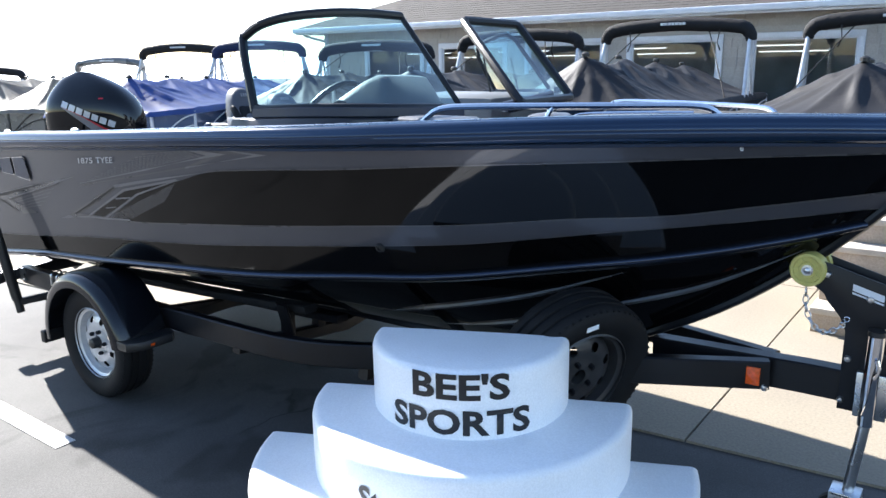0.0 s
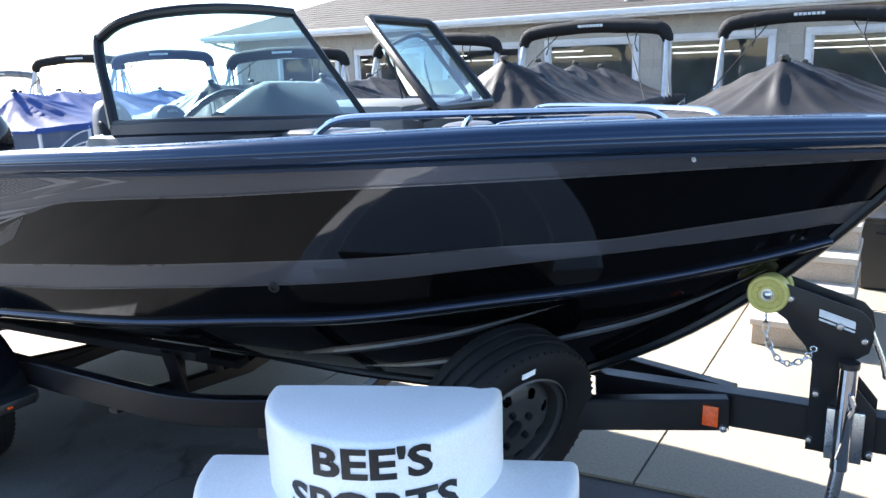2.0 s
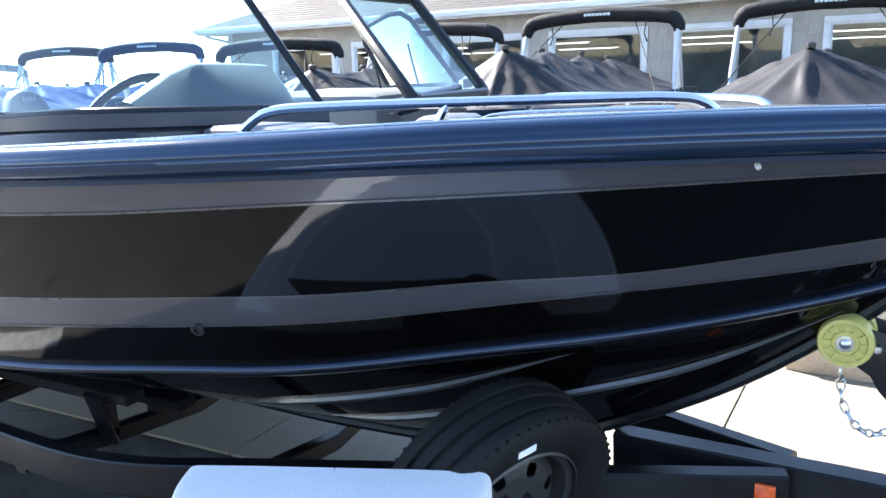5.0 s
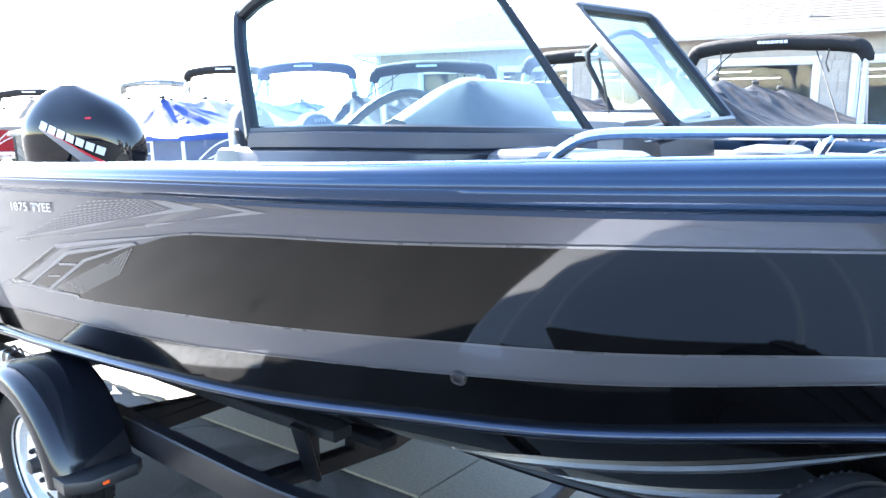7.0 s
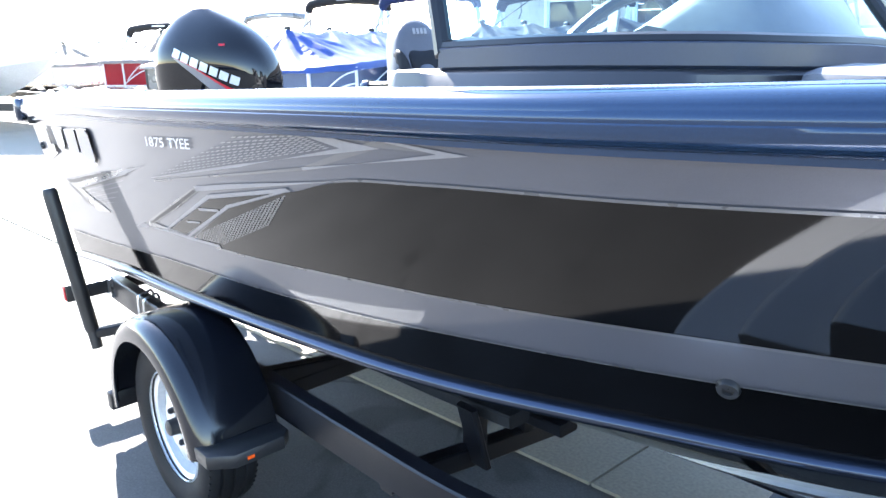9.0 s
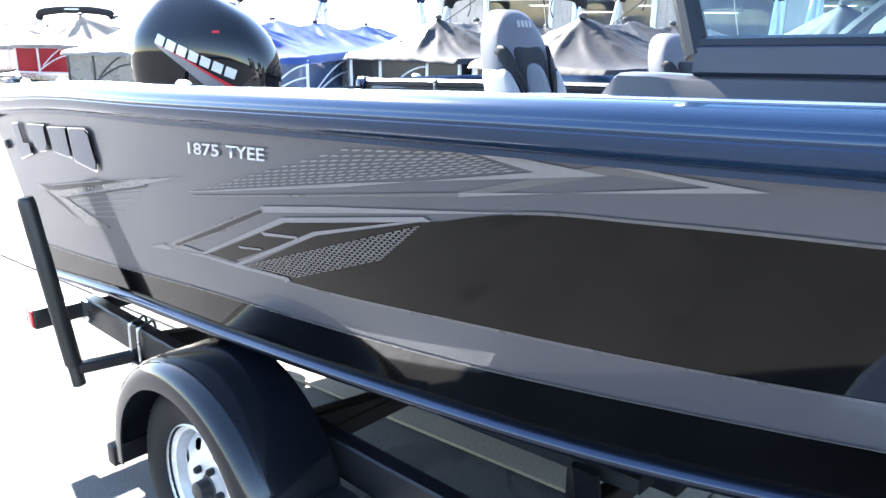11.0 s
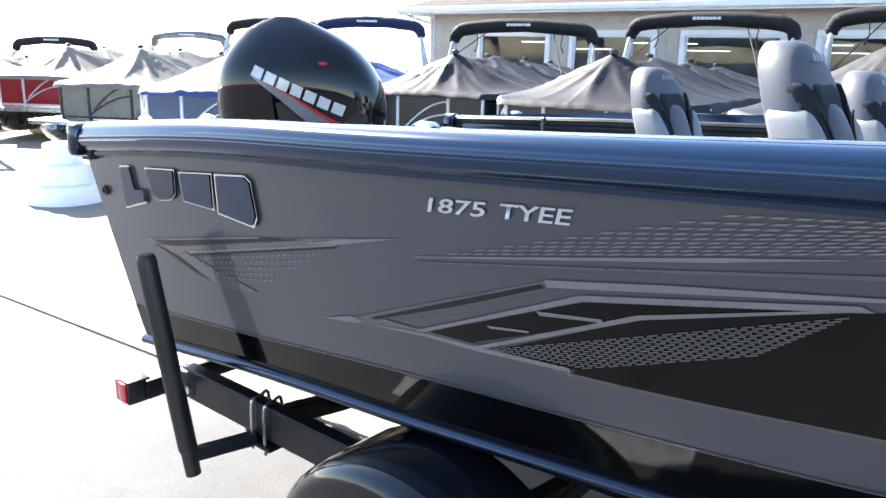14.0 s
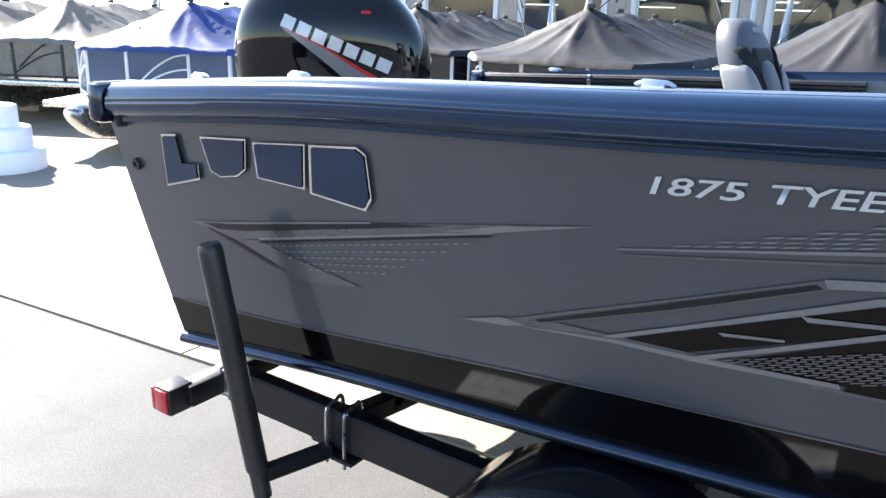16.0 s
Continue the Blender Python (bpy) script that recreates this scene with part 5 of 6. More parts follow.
# ---- moulded podium ----
def podium(at, turn, radii, tops, half=True, label="", reach=0.0):
    p = thing("podium", label, "display stand", at)
    m = pose(*at, 0, 0, turn)
    low = 0.0
    edges = [0.0] + list(reversed(tops))
    for i, r in enumerate(reversed(radii)):
        z0, z1 = edges[i], edges[i + 1]
        bm = bmesh.new()
        a0, a1 = (-180, 0) if half else (-180, 180)
        n = 48
        rows = []
        for rr, z in ((r, z0), (r, z1 - 0.03), (r - 0.004, z1 - 0.014), (r - 0.014, z1 - 0.004), (r - 0.03, z1), (r * 0.5, z1 + 0.002), (0.001, z1 + 0.002)):
            ring = [(rr * math.cos(radians(a)), rr * math.sin(radians(a))) for a in np.linspace(a0, a1, n + 1)]
            if half:
                ring = [(-rr, reach)] + ring + [(rr, reach)]
            rows.append([m @ Vector((x, y, z)) for x, y in ring])
        grid(bm, rows)
        if half:
            back = [(-r, z0), (r, z0), (r, z1 - 0.03), (r - 0.03, z1), (-r + 0.03, z1), (-r, z1 - 0.03)]
            bm.faces.new([bm.verts.new(m @ Vector((x, reach, z))) for x, z in back])
        bmesh.ops.remove_doubles(bm, verts=bm.verts, dist=0.0008)
        part("tier", bm, "white_resin", p, smooth=40)
    return p, m


stand, stand_m = podium((4.13, -0.90, 0.0), 25, (0.387, 0.635, 0.897), (0.845, 0.583, 0.335), True, "white moulded half-round tiered podium with black lettering, on asphalt", reach=0.02)


def wrap_text(text, centre, r, z, height, spread, bold):
    bm = words(text, 1.0, bold)
    xs = [v.co.x for v in bm.verts]
    w0, w1 = min(xs), max(xs)
    for k in range(1, 48):
        bmesh.ops.bisect_plane(bm, geom=bm.verts[:] + bm.edges[:] + bm.faces[:], plane_co=(w0 + (w1 - w0) * k / 48, 0, 0), plane_no=(1, 0, 0))
    for v in bm.verts:
        a = radians(centre + spread * ((v.co.x - w0) / (w1 - w0) - 0.5))
        v.co = Vector((4.13 + (r + 0.003) * math.cos(a), -0.90 + (r + 0.003) * math.sin(a), z + height * v.co.y / 0.70))
    part("lettering", bm, "ink_black", stand, "bold black lettering", smooth=0)


wrap_text("BEE'S", -61, 0.387, 0.742, 0.091, 53, 0.032)
wrap_text("SPORTS", -62, 0.387, 0.607, 0.090, 79, 0.032)
wrap_text("St", -88.6, 0.635, 0.397, 0.086, 9, 0.032)
for a, w, top in ((-80, 4, 0.455), (-73, 1.2, 0.482), (-70, 5, 0.455), (-63, 4, 0.455), (-56, 5, 0.455)):
    bm = bmesh.new()
    grid(bm, [[(4.13 + 0.637 * math.cos(radians(a + w * f)), -0.90 + 0.637 * math.sin(radians(a + w * f)), z) for f in (0, 0.33, 0.66, 1)] for z in (0.395, top)])
    part("lettering_bar", bm, "ink_black", stand, smooth=0)


# ---- shop building ----
WY, EAVE_Z = 12.85, 2.83
WIN = [(-1.235 + 2.545 * k, -1.235 + 2.545 * k + 2.05) for k in range(-3, 6)]
WZ0, WZ1 = 0.62, 2.315
X0, X1 = -10.35, 17.0


def building():
    holder = tagged(new("wall_south"), "beige shake-sided shop wall with white framed windows", "wall", kind="structure")
    specs = [(X0, X1, WY, WY + 0.2, 0.0, WZ0), (X0, X1, WY, WY + 0.2, WZ1, 2.78)]
    edge = X0
    for a, b in WIN:
        specs.append((edge, a, WY, WY + 0.2, WZ0, WZ1))
        edge = b
    specs.append((edge, X1, WY, WY + 0.2, WZ0, WZ1))
    for s in specs:
        part("wall_panel", boxes(s), "shake", holder, smooth=0)
    # shakes: courses of uneven boards standing proud
    rnd = random.Random(5)
    shared = {}

    def shake(x, z, w, h, proud):
        key = (round(w, 2), round(h, 2), round(proud, 3))
        if key not in shared:
            bm = bmesh.new()
            v = [bm.verts.new(p) for p in ((0, 0, 0), (key[0], 0, 0), (key[0], 0, key[1]), (0, 0, key[1]), (0, -key[2], 0), (key[0], -key[2], 0), (key[0], -0.004, key[1]), (0, -0.004, key[1]))]
            for f in ((4, 5, 6, 7), (0, 1, 5, 4), (1, 2, 6, 5), (3, 0, 4, 7), (2, 3, 7, 6)):
                bm.faces.new([v[i] for i in f])
            bmesh.ops.recalc_face_normals(bm, faces=bm.faces)
            me = bpy.data.meshes.new("shake")
            bm.to_mesh(me)
            bm.free()
            me.materials.append(M["shake"])
            shared[key] = me
        o = new("shake", shared[key])
        o.location = (x, WY - 0.001, z)
        o.parent = holder

    def course(xa, xb, z, h):
        x = xa
        while x < xb - 0.02:
            w = min(rnd.choice((0.16, 0.2, 0.24, 0.28)), xb - x)
            if w < 0.05:
                break
            shake(x, z + rnd.choice((0, 0, -0.012)), w - 0.012, h, rnd.choice((0.014, 0.018, 0.022)))
            x += w

    for z in (2.43, 2.60):
        course(-10.3, 6.8, z, 0.175)
    edge = X0 + 0.12
    for a, b in WIN[:6]:
        for k in range(7):
            course(edge, a - 0.02, 1.10 + 0.19 * k, 0.195)
        edge = b + 0.02
    # windows
    for i, (a, b) in enumerate(WIN):
        w = tagged(new("window_%d" % (i + 1)), "white framed shop window with fixed glass", "window", kind="structure")
        y0, y1 = WY - 0.035, WY + 0.06
        for s in ((a, b, y0, y1, WZ1 - 0.11, WZ1), (a, b, y0, y1, WZ0, WZ0 + 0.11), (a, a + 0.11, y0, y1, WZ0 + 0.11, WZ1 - 0.11), (b - 0.11, b, y0, y1, WZ0 + 0.11, WZ1 - 0.11)):
            part("window_frame", boxes(s, bevel=0.006), "white_trim", w)
        for s in ((a + 0.11, b - 0.11, WY + 0.0, WY + 0.04, WZ1 - 0.145, WZ1 - 0.11), (a + 0.11, a + 0.145, WY, WY + 0.04, WZ0 + 0.11, WZ1 - 0.145), (b - 0.145, b - 0.11, WY, WY + 0.04, WZ0 + 0.11, WZ1 - 0.145)):
            part("sash", boxes(s, bevel=0.004), "white_trim", w)
        bm = bmesh.new()
        bm.faces.new([bm.verts.new(p) for p in ((a + 0.11, WY + 0.02, WZ0 + 0.1), (b - 0.11, WY + 0.02, WZ0 + 0.1), (b - 0.11, WY + 0.02, WZ1 - 0.1), (a + 0.11, WY + 0.02, WZ1 - 0.1))])
        part("pane", bm, "shop_glass", w, smooth=0)
    # corner board, downpipe, frieze
    part("corner_board", boxes((X0 - 0.03, X0 + 0.12, WY - 0.03, WY + 0.1, 0, 2.74), bevel=0.006), "white_trim", holder)
    bm = bmesh.new()
    tube(bm, along([(X0 - 0.42, 12.42, 2.70), (X0 - 0.38, 12.45, 2.62), (X0 - 0.02, 12.76, 2.48), (X0 + 0.04, 12.80, 2.38), (X0 + 0.04, 12.80, 0.1)], 26), 0.04, 8)
    part("downpipe", bm, "white_trim", holder)
    # closing walls and the room behind
    for nm, s in (("wall_west", (X0, X0 + 0.2, WY + 0.2, 24, 0, 2.78)), ("wall_east", (X1 - 0.2, X1, WY + 0.2, 24, 0, 2.78)), ("wall_north", (X0, X1, 24, 24.2, 0, 2.78))):
        tagged(part(nm, boxes(s), "shake", smooth=0), "beige sided outer wall of the shop", "wall", kind="structure")
    tagged(part("floor", boxes((X0 + 0.2, X1 - 0.2, WY + 0.2, 24, 0.0, 0.05)), "room_dark", smooth=0), "dark grey shop floor", "floor", kind="structure")
    tagged(part("ceiling", boxes((X0 + 0.2, X1 - 0.2, WY + 0.2, 24, 2.70, 2.76)), "white_trim", smooth=0), "white shop ceiling", "ceiling", kind="structure")
    tagged(part("wall_inner", boxes((X0 + 0.2, X1 - 0.2, 19.0, 19.1, 0.05, 2.70)), "room_dark", smooth=0), "dim inner shop wall", "wall", kind="structure")
    for y, drop in ((14.6, 0.50), (16.6, 0.62)):
        for k in range(8):
            x = -8.8 + 3.1 * k
            lamp = thing("ceiling_light", "long white fluorescent ceiling light in the shop", "light", (x + 1.2, y, 2.5), "shop ceiling lights")
            part("housing", boxes((x, x + 1.6, y - 0.04, y + 0.04, 2.60 - drop, 2.63 - drop), bevel=0.01), "white_trim", lamp)
            for dx in (0.3, 1.3):
                part("hanger", boxes((x + dx - 0.004, x + dx + 0.004, y - 0.004, y + 0.004, 2.63 - drop, 2.70)), "alu", lamp)
            bm = bmesh.new()
            tube(bm, [(x + 0.03, y, 2.588 - drop), (x + 1.57, y, 2.588 - drop)], 0.007, 8)
            part("tube", bm, "tube", lamp, "lit fluorescent tube")


building()


def roof():
    holder = tagged(new("roof"), "grey-brown shingled hip roof with white gutter", "roof", kind="structure")
    ex0, ex1, ey, ez = X0 - 0.62, X1 + 0.62, 12.30, EAVE_Z
    slope, depth = 0.36, 6.2
    n = 34
    # courses stepping up the slope, cut back along the hip
    for k in range(n):
        f0, f1 = depth * k / n, depth * (k + 1.25) / n
        bm = bmesh.new()
        a, b = Vector((ex0 + f0, ey + f0, ez + slope * f0 + 0.006)), Vector((ex1 - f0, ey + f0, ez + slope * f0 + 0.006))
        c, d = Vector((ex1 - f1, ey + f1, ez + slope * f1)), Vector((ex0 + f1, ey + f1, ez + slope * f1))
        lo = Vector((0, 0, 0.009))
        vs = [bm.verts.new(p) for p in (a, b, c, d, a - lo, b - lo)]
        bm.faces.new(vs[:4])
        bm.faces.new((vs[0], vs[1], vs[5], vs[4]))
        part("shingle_course", bm, "shingle", holder, smooth=0)
    rz = ez + slope * depth
    for poly in (((ex0, ey, ez), (ex0 + depth, ey + depth, rz), (ex0 + depth, ey + depth + 0.1, rz), (ex0, 25, ez)), ((ex1, ey, ez), (ex1 - depth, ey + depth, rz), (ex1 - depth, ey + depth + 0.1, rz), (ex1, 25, ez)), ((ex0, 25, ez), (ex1, 25, ez), (ex1 - depth, ey + depth + 0.1, rz), (ex0 + depth, ey + depth + 0.1, rz))):
        bm = bmesh.new()
        bm.faces.new([bm.verts.new(p) for p in poly])
        part("roof_slope", bm, "shingle", holder, smooth=0)
    part("gutter", boxes((ex0 - 0.05, ex1 + 0.05, ey - 0.10, ey + 0.02, ez - 0.125, ez - 0.005), bevel=0.02), "white_trim", holder, "white gutter")
    part("fascia", boxes((ex0, ex1, ey + 0.02, ey + 0.05, ez - 0.17, ez - 0.02)), "white_trim", holder)
    part("fascia", boxes((ex0 - 0.03, ex0, ey, 25, ez - 0.17, ez - 0.005)), "white_trim", holder)
    part("soffit", boxes((ex0, ex1, ey + 0.05, WY + 0.1, ez - 0.075, ez - 0.055)), "soffit", holder, "tan soffit")
    part("frieze_board", boxes((X0, X1, WY - 0.02, WY, 2.70, 2.77)), "soffit", holder)
    vent = bmesh.new()
    tube(vent, [(0.55, 12.75, 2.95), (0.55, 12.75, 3.22)], 0.035, 10)
    part("vent_pipe", vent, "white_trim", holder, "white vent pipe")


roof()


# ---- pontoon boats ----
def ripple(x, y, s):
    return noise.noise(Vector((x * 1.7 + s, y * 1.3, s * 2.3))) * 0.6 + noise.noise(Vector((x * 4.1, y * 3.3 + s, s))) * 0.3


def pontoon(bow, turn, fence, cover, top, seed, top_at=5.0, top_z=2.28, apex=1.78, label="", length=6.9, covered=True, F=1.24, hw=1.20, nose=0.0):
    """A pontoon boat whose bow's middle stands at bow and whose length runs along local y."""
    p = tagged(new("pontoon_boat"), label, "boat", "pontoon boats in a row")
    m = pose(bow[0], bow[1], 0, 0, 0, turn)
    p.matrix_basis = m
    rnd = random.Random(seed)

    def add(name, bm, material, lab="", parent=None, smooth=35):
        o = part(name, bm, material, None, lab, smooth)
        o.parent = parent or p
        return o

    W, D = 1.25, 0.60
    for x in (-0.86, 0.86):
        # the belly sweeps up to the deck at the bow, with a flat top line
        bm = bmesh.new()
        rings = []
        for y, r in ((-0.34, 0.02), (-0.31, 0.055), (-0.20, 0.10), (-0.02, 0.155), (0.22, 0.20), (0.50, 0.223), (0.85, 0.230), (length - nose - 0.4, 0.230)):
            rings.append([(x + r * 0.98 * math.cos(a), nose + y, D - 0.05 - r + r * math.sin(a)) for a in np.linspace(0, 2 * math.pi, 25)[:-1]])
        vs = grid(bm, rings, True)
        bm.faces.new(vs[0])
        bm.faces.new(list(reversed(vs[-1])))
        add("float_tube", bm, "alu", "brushed aluminium pontoon tube")
        for y in (1.2, 4.6):
            add("support_block", boxes((x - 0.16, x + 0.16, y - 0.12, y + 0.12, 0.012, 0.105), bevel=0.01), "wood")
    add("deck", boxes((-W - 0.02, W + 0.02, -0.12, length, D - 0.07, D), bevel=0.015), "alu", "deck with aluminium edging")
    # fence: chamfered corners, panels between posts, rails
    c = 0.42
    bow_arc = [(W - 0.88 * (1 - math.sin(a)), 1.0 - 0.88 * math.cos(a)) for a in np.linspace(math.pi / 2, 0.0, 7)]
    line = [(-W, length - 0.9), (-W, 3.9), (-W, 2.1), (-W, c + 0.25), (-W + c, 0.12), (-0.36, 0.12), (0.36, 0.12), (W - c, 0.12), (W, c + 0.25), (W, 2.1), (W, 3.9), (W, length - 0.9)]
    if fence == "fence_dark":
        line = [(-W, length - 0.9), (-W, 3.9), (-W, 2.1)] + [(-x, y) for x, y in bow_arc] + list(reversed(bow_arc)) + [(W, 2.1), (W, 3.9), (W, length - 0.9)]
    for i in range(len(line) - 1):
        (xa, ya), (xb, yb) = line[i], line[i + 1]
        a, b = Vector((xa, ya, 0)), Vector((xb, yb, 0))
        d = (b - a).normalized()
        s = Vector((d.y, -d.x, 0)) * 0.012
        bm = bmesh.new()
        v = []
        for z in (D + 0.06, F - 0.05):
            v.append([bm.verts.new(q) for q in (a + d * 0.025 + s + Vector((0, 0, z)), b - d * 0.025 + s + Vector((0, 0, z)), b - d * 0.025 - s + Vector((0, 0, z)), a + d * 0.025 - s + Vector((0, 0, z)))])
        for k in range(4):
            bm.faces.new((v[0][k], v[0][(k + 1) % 4], v[1][(k + 1) % 4], v[1][k]))
        bm.faces.new(v[1])
        bm.faces.new(v[0])
        pan = add("fence_panel", bm, fence, smooth=0)
        for z in (D + 0.045, F - 0.02) if fence != "fence_dark" else (D + 0.045, D + 0.24, D + 0.43, F - 0.02):
            bm = bmesh.new()
            tube(bm, [a + Vector((0, 0, z)), b + Vector((0, 0, z))], 0.018, 8)
            add("fence_rail", bm, "white_trim" if fence != "fence_grey" else "black_plastic")
        # swept trim lines
        if (b - a).length > 0.6 and fence != "fence_dark":
            for k in range(2):
                bm = bmesh.new()
                pts = [a.lerp(b, f) - s * 1.6 + Vector((0, 0, D + 0.08 + (0.30 + 0.16 * k) * math.sin(f * math.pi / 2) ** 1.0)) for f in np.linspace(0.02 + 0.1 * k, 0.98, 14)]
                pts2 = [q + 3.2 * s for q in pts]
                tube(bm, pts, 0.011, 6)
                tube(bm, pts2, 0.011, 6)
                add("trim_line", bm, "white_trim" if fence not in ("fence_grey",) else "black_plastic", parent=pan)
    for x, y in line if fence != "fence_dark" else line[:3] + line[-3:]:
        add("fence_post", boxes((x - 0.02, x + 0.02, y - 0.02, y + 0.02, D, F), bevel=0.004), "white_trim" if fence != "fence_grey" else "black_plastic")
    # drawn cover over poles
    if covered:
        bm = bmesh.new()
        nx, ny = 72, 150
        poles = [(0.05, 0.95, 1.0), (-0.05, 2.35, 0.94), (0.05, 3.7, 0.86), (0.0, length - 1.7, 0.75)]
        rows = []
        for j in range(ny + 1):
            row = []
            for i in range(nx + 1):
                u, w = -1 + 2 * i / nx, j / ny
                y = -0.02 + (length - 0.85) * w
                lim = W + 0.03 - max(0.0, (c + 0.25 - y)) * 0.62
                x = u * lim
                edge = min(1.0, (1 - abs(u)) * 2.2, w * 8.0 + 0.0, (1 - w) * 8.0)
                ridge = 0.0
                ends = [(0.0, 0.0)] + [(py, ph) for _, py, ph in poles] + [(length - 0.85, 0.0)]
                for (ya, ha), (yb, hb) in zip(ends[:-1], ends[1:]):
                    if ya <= y <= yb:
                        g = (y - ya) / (yb - ya)
                        ridge = ha + (hb - ha) * g - 0.16 * min(1.0, ha + hb) * math.sin(math.pi * g)
                        if ya == 0.0:
                            ridge = hb * g ** 1.15
                h = max(0.0, ridge) * max(0.0, 1 - abs(x - 0.05) / (lim + 0.02)) ** 1.12
                px, py = min(poles, key=lambda q: math.hypot(x - q[0], y - q[1]))[:2]
                r, turn_a = math.hypot(x - px, y - py), math.atan2(y - py, x - px)
                pleat = abs(math.sin(turn_a * 6.5 + 2.2 * noise.noise(Vector((x * 0.7, y * 0.7, seed + 3)))))
                fold = 0.062 * (1 - pleat) ** 2.0 * min(1, r / 0.6) * math.exp(-r * 0.7)
                crease = max(0.0, 1 - 4.5 * abs(noise.noise(Vector((math.cos(turn_a) * 2.6, math.sin(turn_a) * 2.6, r * 0.55 + seed))))) * min(1, r / 0.35)
                fold += 0.024 * crease
                z = F + 0.02 + (apex - F) * h + 0.012 * ripple(x, y, seed) * min(1, edge + 0.2) + fold * min(1, edge + 0.15) - 0.06 * edge * (1 - h) * min(1, r)
                if i in (0, nx) or j in (0, ny):
                    z = F - 0.045 + 0.02 * ripple(x * 3, y * 3, seed)
                    x *= 1.012
                row.append((x, y, z))
            rows.append(row)
        grid(bm, rows)
        add("mooring_cover", bm, cover, "drawn canvas mooring cover", smooth=75)
        for px, py, ph in poles:
            bm = bmesh.new()
            lathe(bm, [(0.03, 0.0), (0.05, -0.02), (0.05, 0.02), (0.03, 0.035), (0.001, 0.04)], 10, pose(px, py, F + 0.02 + (apex - F) * ph + 0.01))
            add("pole_cap", bm, "black_plastic")
    # folded sun top in its boot
    bm = bmesh.new()
    g = hw / 1.24
    pts = [(-1.25 * g, top_at, top_z - 0.20), (-1.235 * g, top_at, top_z - 0.11), (-1.17 * g, top_at, top_z - 0.02), (-1.0 * g, top_at, top_z + 0.03), (-0.5 * g, top_at, top_z + 0.075), (0, top_at, top_z + 0.09), (0.5 * g, top_at, top_z + 0.075), (1.0 * g, top_at, top_z + 0.03), (1.17 * g, top_at, top_z - 0.02), (1.235 * g, top_at, top_z - 0.11), (1.25 * g, top_at, top_z - 0.20)]
    pts = along(pts, 110)
    rows = []
    for i, q in enumerate(pts):
        d = (pts[min(i + 1, 109)] - pts[max(i - 1, 0)]).normalized()
        side = Vector((0, 1, 0))
        up = side.cross(d) * -1
        f = abs(i / 109 * 2 - 1)
        r0 = 0.108 - 0.035 * f ** 3
        row = []
        for k in range(14):
            th = 2 * math.pi * k / 14
            fold = 1 + 0.10 * noise.noise(Vector((i * 0.10, seed, k * 0.3))) + 0.16 * abs(noise.noise(Vector((i * 0.42, math.cos(th) * 1.6 + seed, math.sin(th) * 1.6)))) * (0.35 + f)
            row.append(q + (side * math.cos(th) * 1.15 + up * math.sin(th)) * r0 * fold)
        rows.append(row)
    vs = grid(bm, rows, True)
    bm.faces.new(vs[0])
    bm.faces.new(list(reversed(vs[-1])))
    boot = add("sun_top", bm, top, "folded canvas sun top in its boot", smooth=70)
    for k in range(7):
        x = -0.21 + 0.06 * k
        add("boot_mark", boxes((x, x + 0.045, top_at - 0.146, top_at - 0.120, top_z + 0.075, top_z + 0.115)), "white_trim", "plain pale maker's mark", boot, 0)
    for sx in (-1.24, 1.24):
        for y1, r in ((top_at - 0.38, 0.030), (top_at - 0.12, 0.024), (top_at + 0.20, 0.026)):
            bm = bmesh.new()
            tube(bm, [(sx * g, top_at - (0.04 if y1 < top_at else 0), top_z - 0.12), (sx, y1, F - 0.02)], r, 8)
            add("top_leg", bm, "wheel_silver", "bright aluminium leg")
        bm = bmesh.new()
        tube(bm, [(sx * 0.45 * g, top_at, top_z + 0.02), (sx * 0.98, top_at - 1.4, F + 0.03)], 0.009, 5)
        add("top_strap", bm, "cover_black")
        bm = bmesh.new()
        tube(bm, [(sx * 0.62 * g, top_at - 0.1, top_z - 0.02), (sx * 0.60 * g, top_at - 0.12, top_z - 0.22), (sx * 0.64 * g, top_at - 0.12, top_z - 0.34)], [0.010, 0.008, 0.014], 5)
        add("loose_strap", bm, "black_plastic")
    return p


pontoon((-15.75, 2.9), 33, "fence_white", "cover_tan", "cover_black", 10, label="white panelled pontoon boat under a pale cover, on blocks", top_at=5.0, top_z=1.74, F=1.0, apex=1.45, hw=1.1)
pontoon((-11.8, 3.76), 33, "fence_red", "cover_tan", "fence_grey", 11, label="red panelled pontoon boat under a pale cover, on blocks", top_at=6.3, top_z=1.95, hw=0.95, F=1.14, apex=1.68)
pontoon((-8.65, 3.4), 29, "fence_grey", "cover_tan", "cover_black", 12, label="pewter panelled pontoon boat under a beige cover, on blocks", top_at=6.4, top_z=2.24, hw=1.05, length=8.0, F=1.14, apex=1.68)
pontoon((-5.37, 2.95), 28, "fence_blue", "cover_blue", "cover_navy", 13, label="blue panelled pontoon boat under a royal blue cover", top_at=6.6, top_z=2.22, hw=1.05, length=8.0, F=1.20, apex=1.69)
pontoon((-3.78, 5.0), 14, "fence_black", "cover_grey", "cover_black", 14, label="black panelled pontoon boat under a charcoal cover", top_at=3.6, top_z=2.12, apex=1.72)
pontoon((-1.45, 4.75), 5, "fence_black", "cover_grey", "cover_black", 15, label="black and white pontoon boat under a charcoal cover", top_at=4.6, top_z=2.24, apex=1.76)
pontoon((1.25, 4.9), 3, "fence_black", "cover_grey", "cover_black", 16, label="black pontoon boat under a charcoal cover", top_at=4.75, top_z=2.32, apex=1.90)
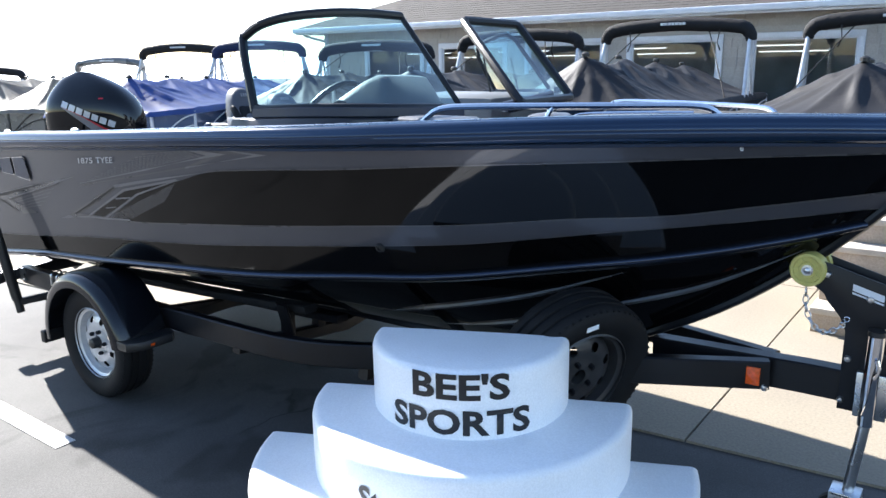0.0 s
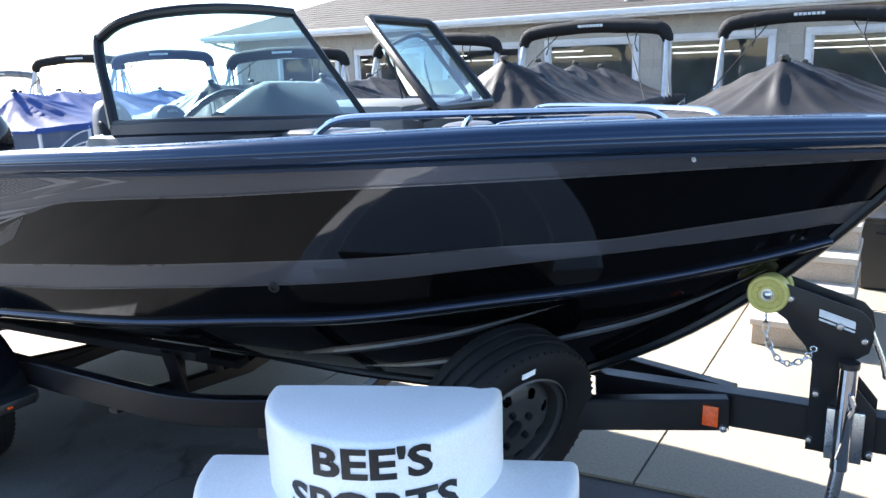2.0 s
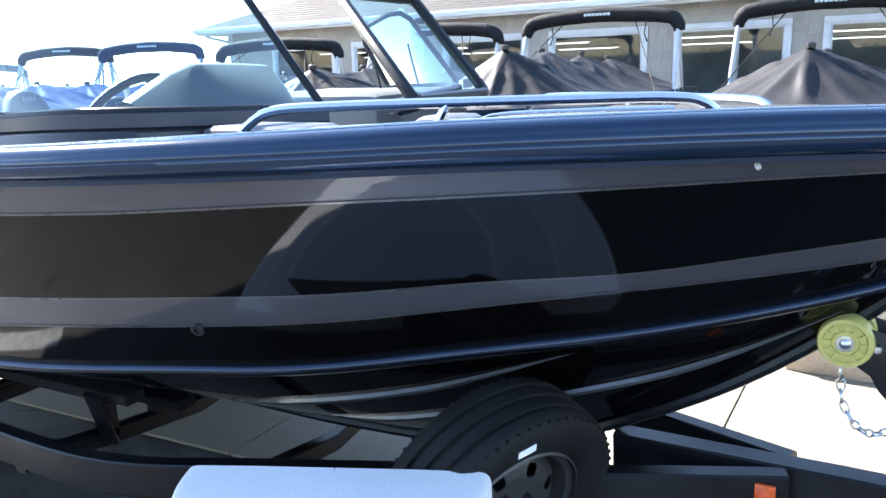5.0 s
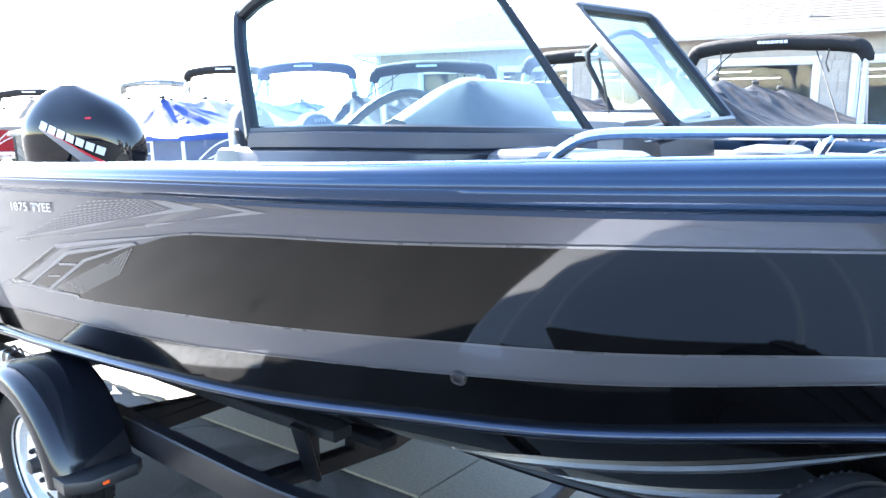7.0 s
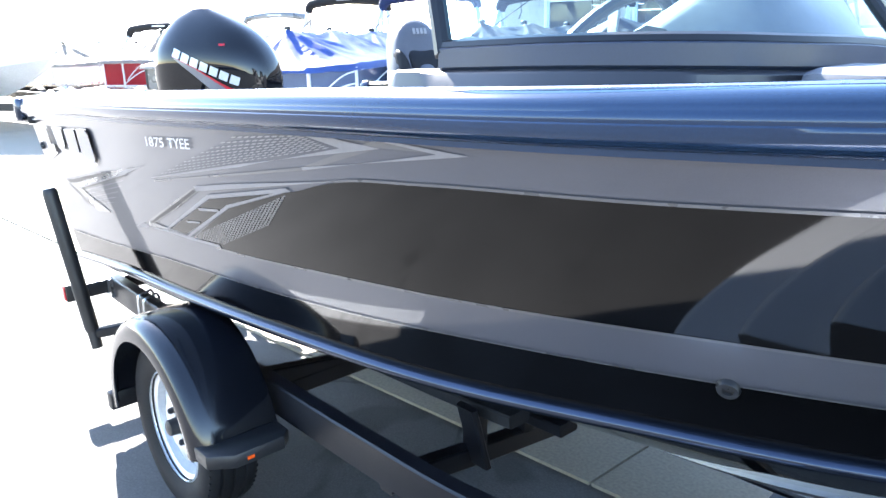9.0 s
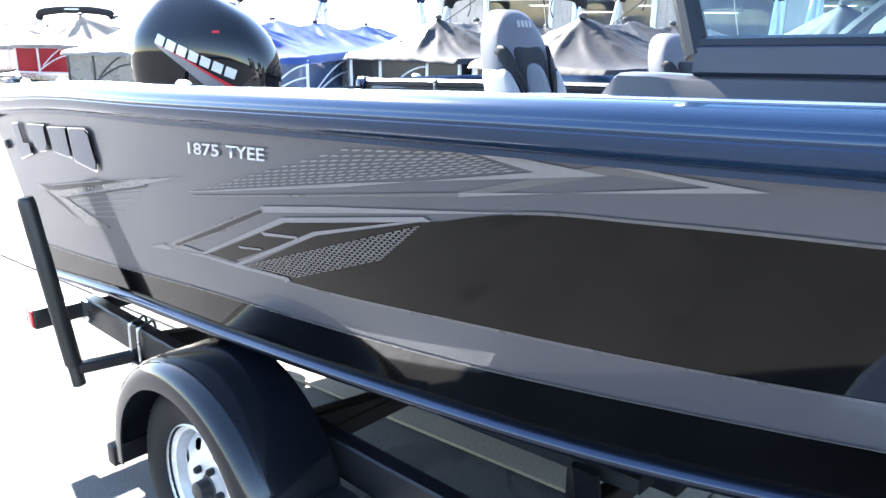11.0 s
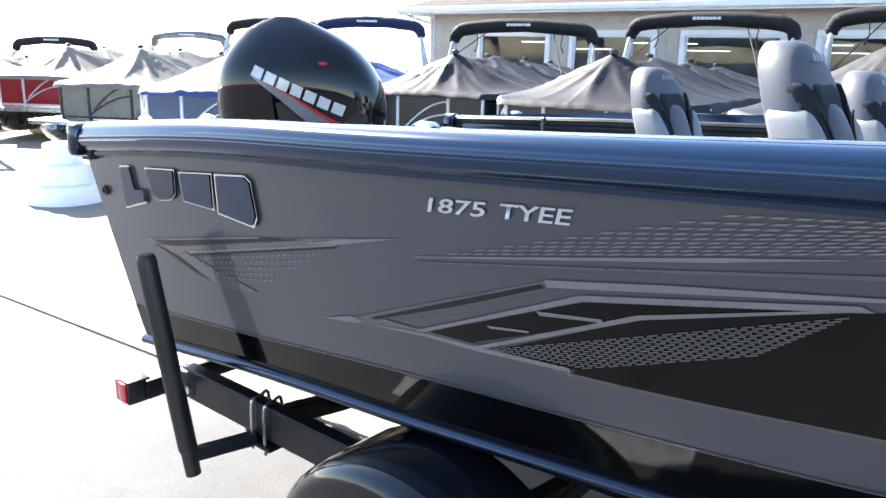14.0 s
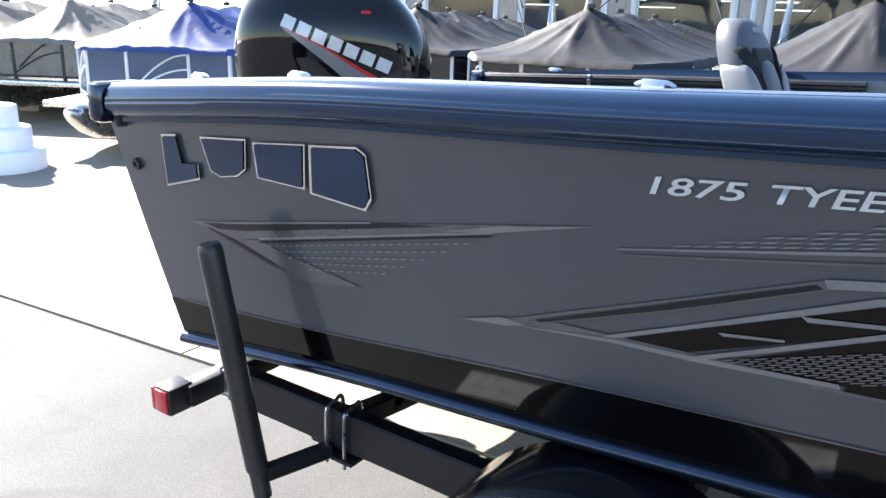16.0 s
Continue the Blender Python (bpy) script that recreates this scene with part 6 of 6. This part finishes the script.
pontoon((4.37, 5.1), 2, "fence_grey", "cover_grey", "cover_black", 17, label="grey pontoon boat under a charcoal cover", top_at=4.9, top_z=2.33, apex=1.80)
pontoon((6.86, 4.15), -2, "fence_dark", "cover_grey", "cover_black", 18, label="silver and black pontoon boat under a charcoal cover", top_at=5.4, top_z=2.33, apex=1.80, nose=0.9)
pontoon((9.95, 4.6), -2, "fence_black", "cover_grey", "cover_black", 19, label="black pontoon boat at the row's end under a cover", top_at=5.4, top_z=2.33, apex=1.80)

# boarding steps beside the row
steps = thing("boarding_steps", "tan boarding steps of stacked boards on concrete", "steps", (5.05, 2.8, 0))
for k in range(5):
    y0 = 2.32 + 0.20 * k
    part("riser", boxes((4.78, 5.33, y0, 3.40, 0.014 + 0.18 * k, 0.014 + 0.18 * k + 0.135), bevel=0.006), "wood", steps)
    part("tread", boxes((4.765, 5.345, y0 - 0.015, 3.40, 0.014 + 0.18 * k + 0.135, 0.014 + 0.18 * k + 0.18), bevel=0.008), "step_tread", steps)

podium((-5.95, 1.5, 0.0), 0, (0.20, 0.31, 0.42), (0.66, 0.44, 0.22), False, "white round tiered podium on sunlit concrete")


# ---- white runabout on its trailer, farther off ----
def runabout():
    r = thing("white_runabout", "white runabout boat on a tandem trailer", "boat", (-13.0, 1.6, 0))
    m = pose(-13.6, 1.2, 0, 0, 0, 12)
    bm = bmesh.new()
    rows = []
    for k in range(25):
        f = k / 24
        x = -3.2 + 6.4 * f
        w = 1.2 * (1 - max(0, (f - 0.45) / 0.55) ** 2.6)
        t, ch, ke = 1.75 + 0.2 * f, 0.95 + 0.35 * f ** 3, 0.55 + 0.75 * max(0, (f - 0.6) / 0.4) ** 2
        rows.append([m @ Vector((x, y, z)) for y, z in ((-w + 0.2, t - 0.02), (-w, t), (-w * 0.97, t - 0.12), (-w * 0.82, ch), (0, ke), (w * 0.82, ch), (w * 0.97, t - 0.12), (w, t), (w - 0.2, t - 0.02))])
    grid(bm, rows)
    part("hull", bm, "white_trim", r, "white hull", smooth=30)
    part("deck", boxes((-16.5, -11.2, 0.5, 2.0, 1.68, 1.74), bevel=0.03), "white_trim", r)
    for dx in (-0.1, 0.75):
        for sg in (-1, 1):
            c = m @ Vector((dx + 2.0 - 1.5, sg * 1.05, 0.33))
            mm = Matrix.Translation(c) @ pose(0, 0, 0, 90 if sg < 0 else -90, 0, 12)
            bm = bmesh.new()
            lathe(bm, [(0.2, 0.09), (0.3, 0.1), (0.33, 0.07), (0.33, -0.07), (0.3, -0.1), (0.2, -0.09)], 26, mm)
            tyre = part("wheel", bm, "rubber", r)
            bm = bmesh.new()
            lathe(bm, [(0.205, 0.07), (0.12, 0.03), (0.05, 0.05), (0.001, 0.05)], 20, mm)
            part("rim", bm, "wheel_silver", tyre)
    for sg in (-1, 1):
        part("trailer_rail", beam([m @ Vector((-3.0, sg * 0.85, 0.52)), m @ Vector((2.4, sg * 0.85, 0.52)), m @ Vector((4.4, 0, 0.55))], 0.04, 0.06), "black_steel", r)
    part("bunk_support", beam([m @ Vector((-1.5, -0.85, 0.55)), m @ Vector((-1.5, 0, 0.50)), m @ Vector((-1.5, 0.85, 0.55))], 0.05, 0.05), "black_steel", r)


runabout()


# black storage tote beside the steps
tote = thing("storage_tote", "black plastic storage tote with a lid on concrete", "container", (5.54, 4.20, 0.014))
bm = bmesh.new()
rows = []
for z, g in ((0.014, -0.02), (0.035, 0.0), (0.55, 0.035), (0.555, 0.05), (0.585, 0.05)):
    x0, x1, y0, y1, c = 5.29 - g, 5.79 + g, 3.95 - g, 4.45 + g, 0.05
    rows.append([(x, y, z) for x, y in ((x0 + c, y0), (x1 - c, y0), (x1, y0 + c), (x1, y1 - c), (x1 - c, y1), (x0 + c, y1), (x0, y1 - c), (x0, y0 + c))])
vs = grid(bm, rows, True)
bm.faces.new(vs[0])
part("body", bm, "black_plastic", tote, smooth=0)
part("lid", boxes((5.23, 5.85, 3.89, 4.51, 0.585, 0.615), bevel=0.012), "black_plastic", tote)
bm = bmesh.new()
tube(bm, [(5.42, 3.915, 0.49), (5.42, 3.895, 0.485), (5.66, 3.895, 0.485), (5.66, 3.915, 0.49)], 0.008, 6)
part("handle", bm, "black_steel", tote)

# glowing strip added for the washed-out brightness of far lots beyond the row
haze = glow("stand-in haze glow", (0.95, 0.97, 1.0), 1.5)
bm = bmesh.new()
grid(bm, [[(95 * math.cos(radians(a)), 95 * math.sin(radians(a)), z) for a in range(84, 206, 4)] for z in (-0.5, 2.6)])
tagged(part("backdrop", bm, haze), "added glowing strip in place of the washed-out distance beyond the lot", "backdrop", kind="structure")
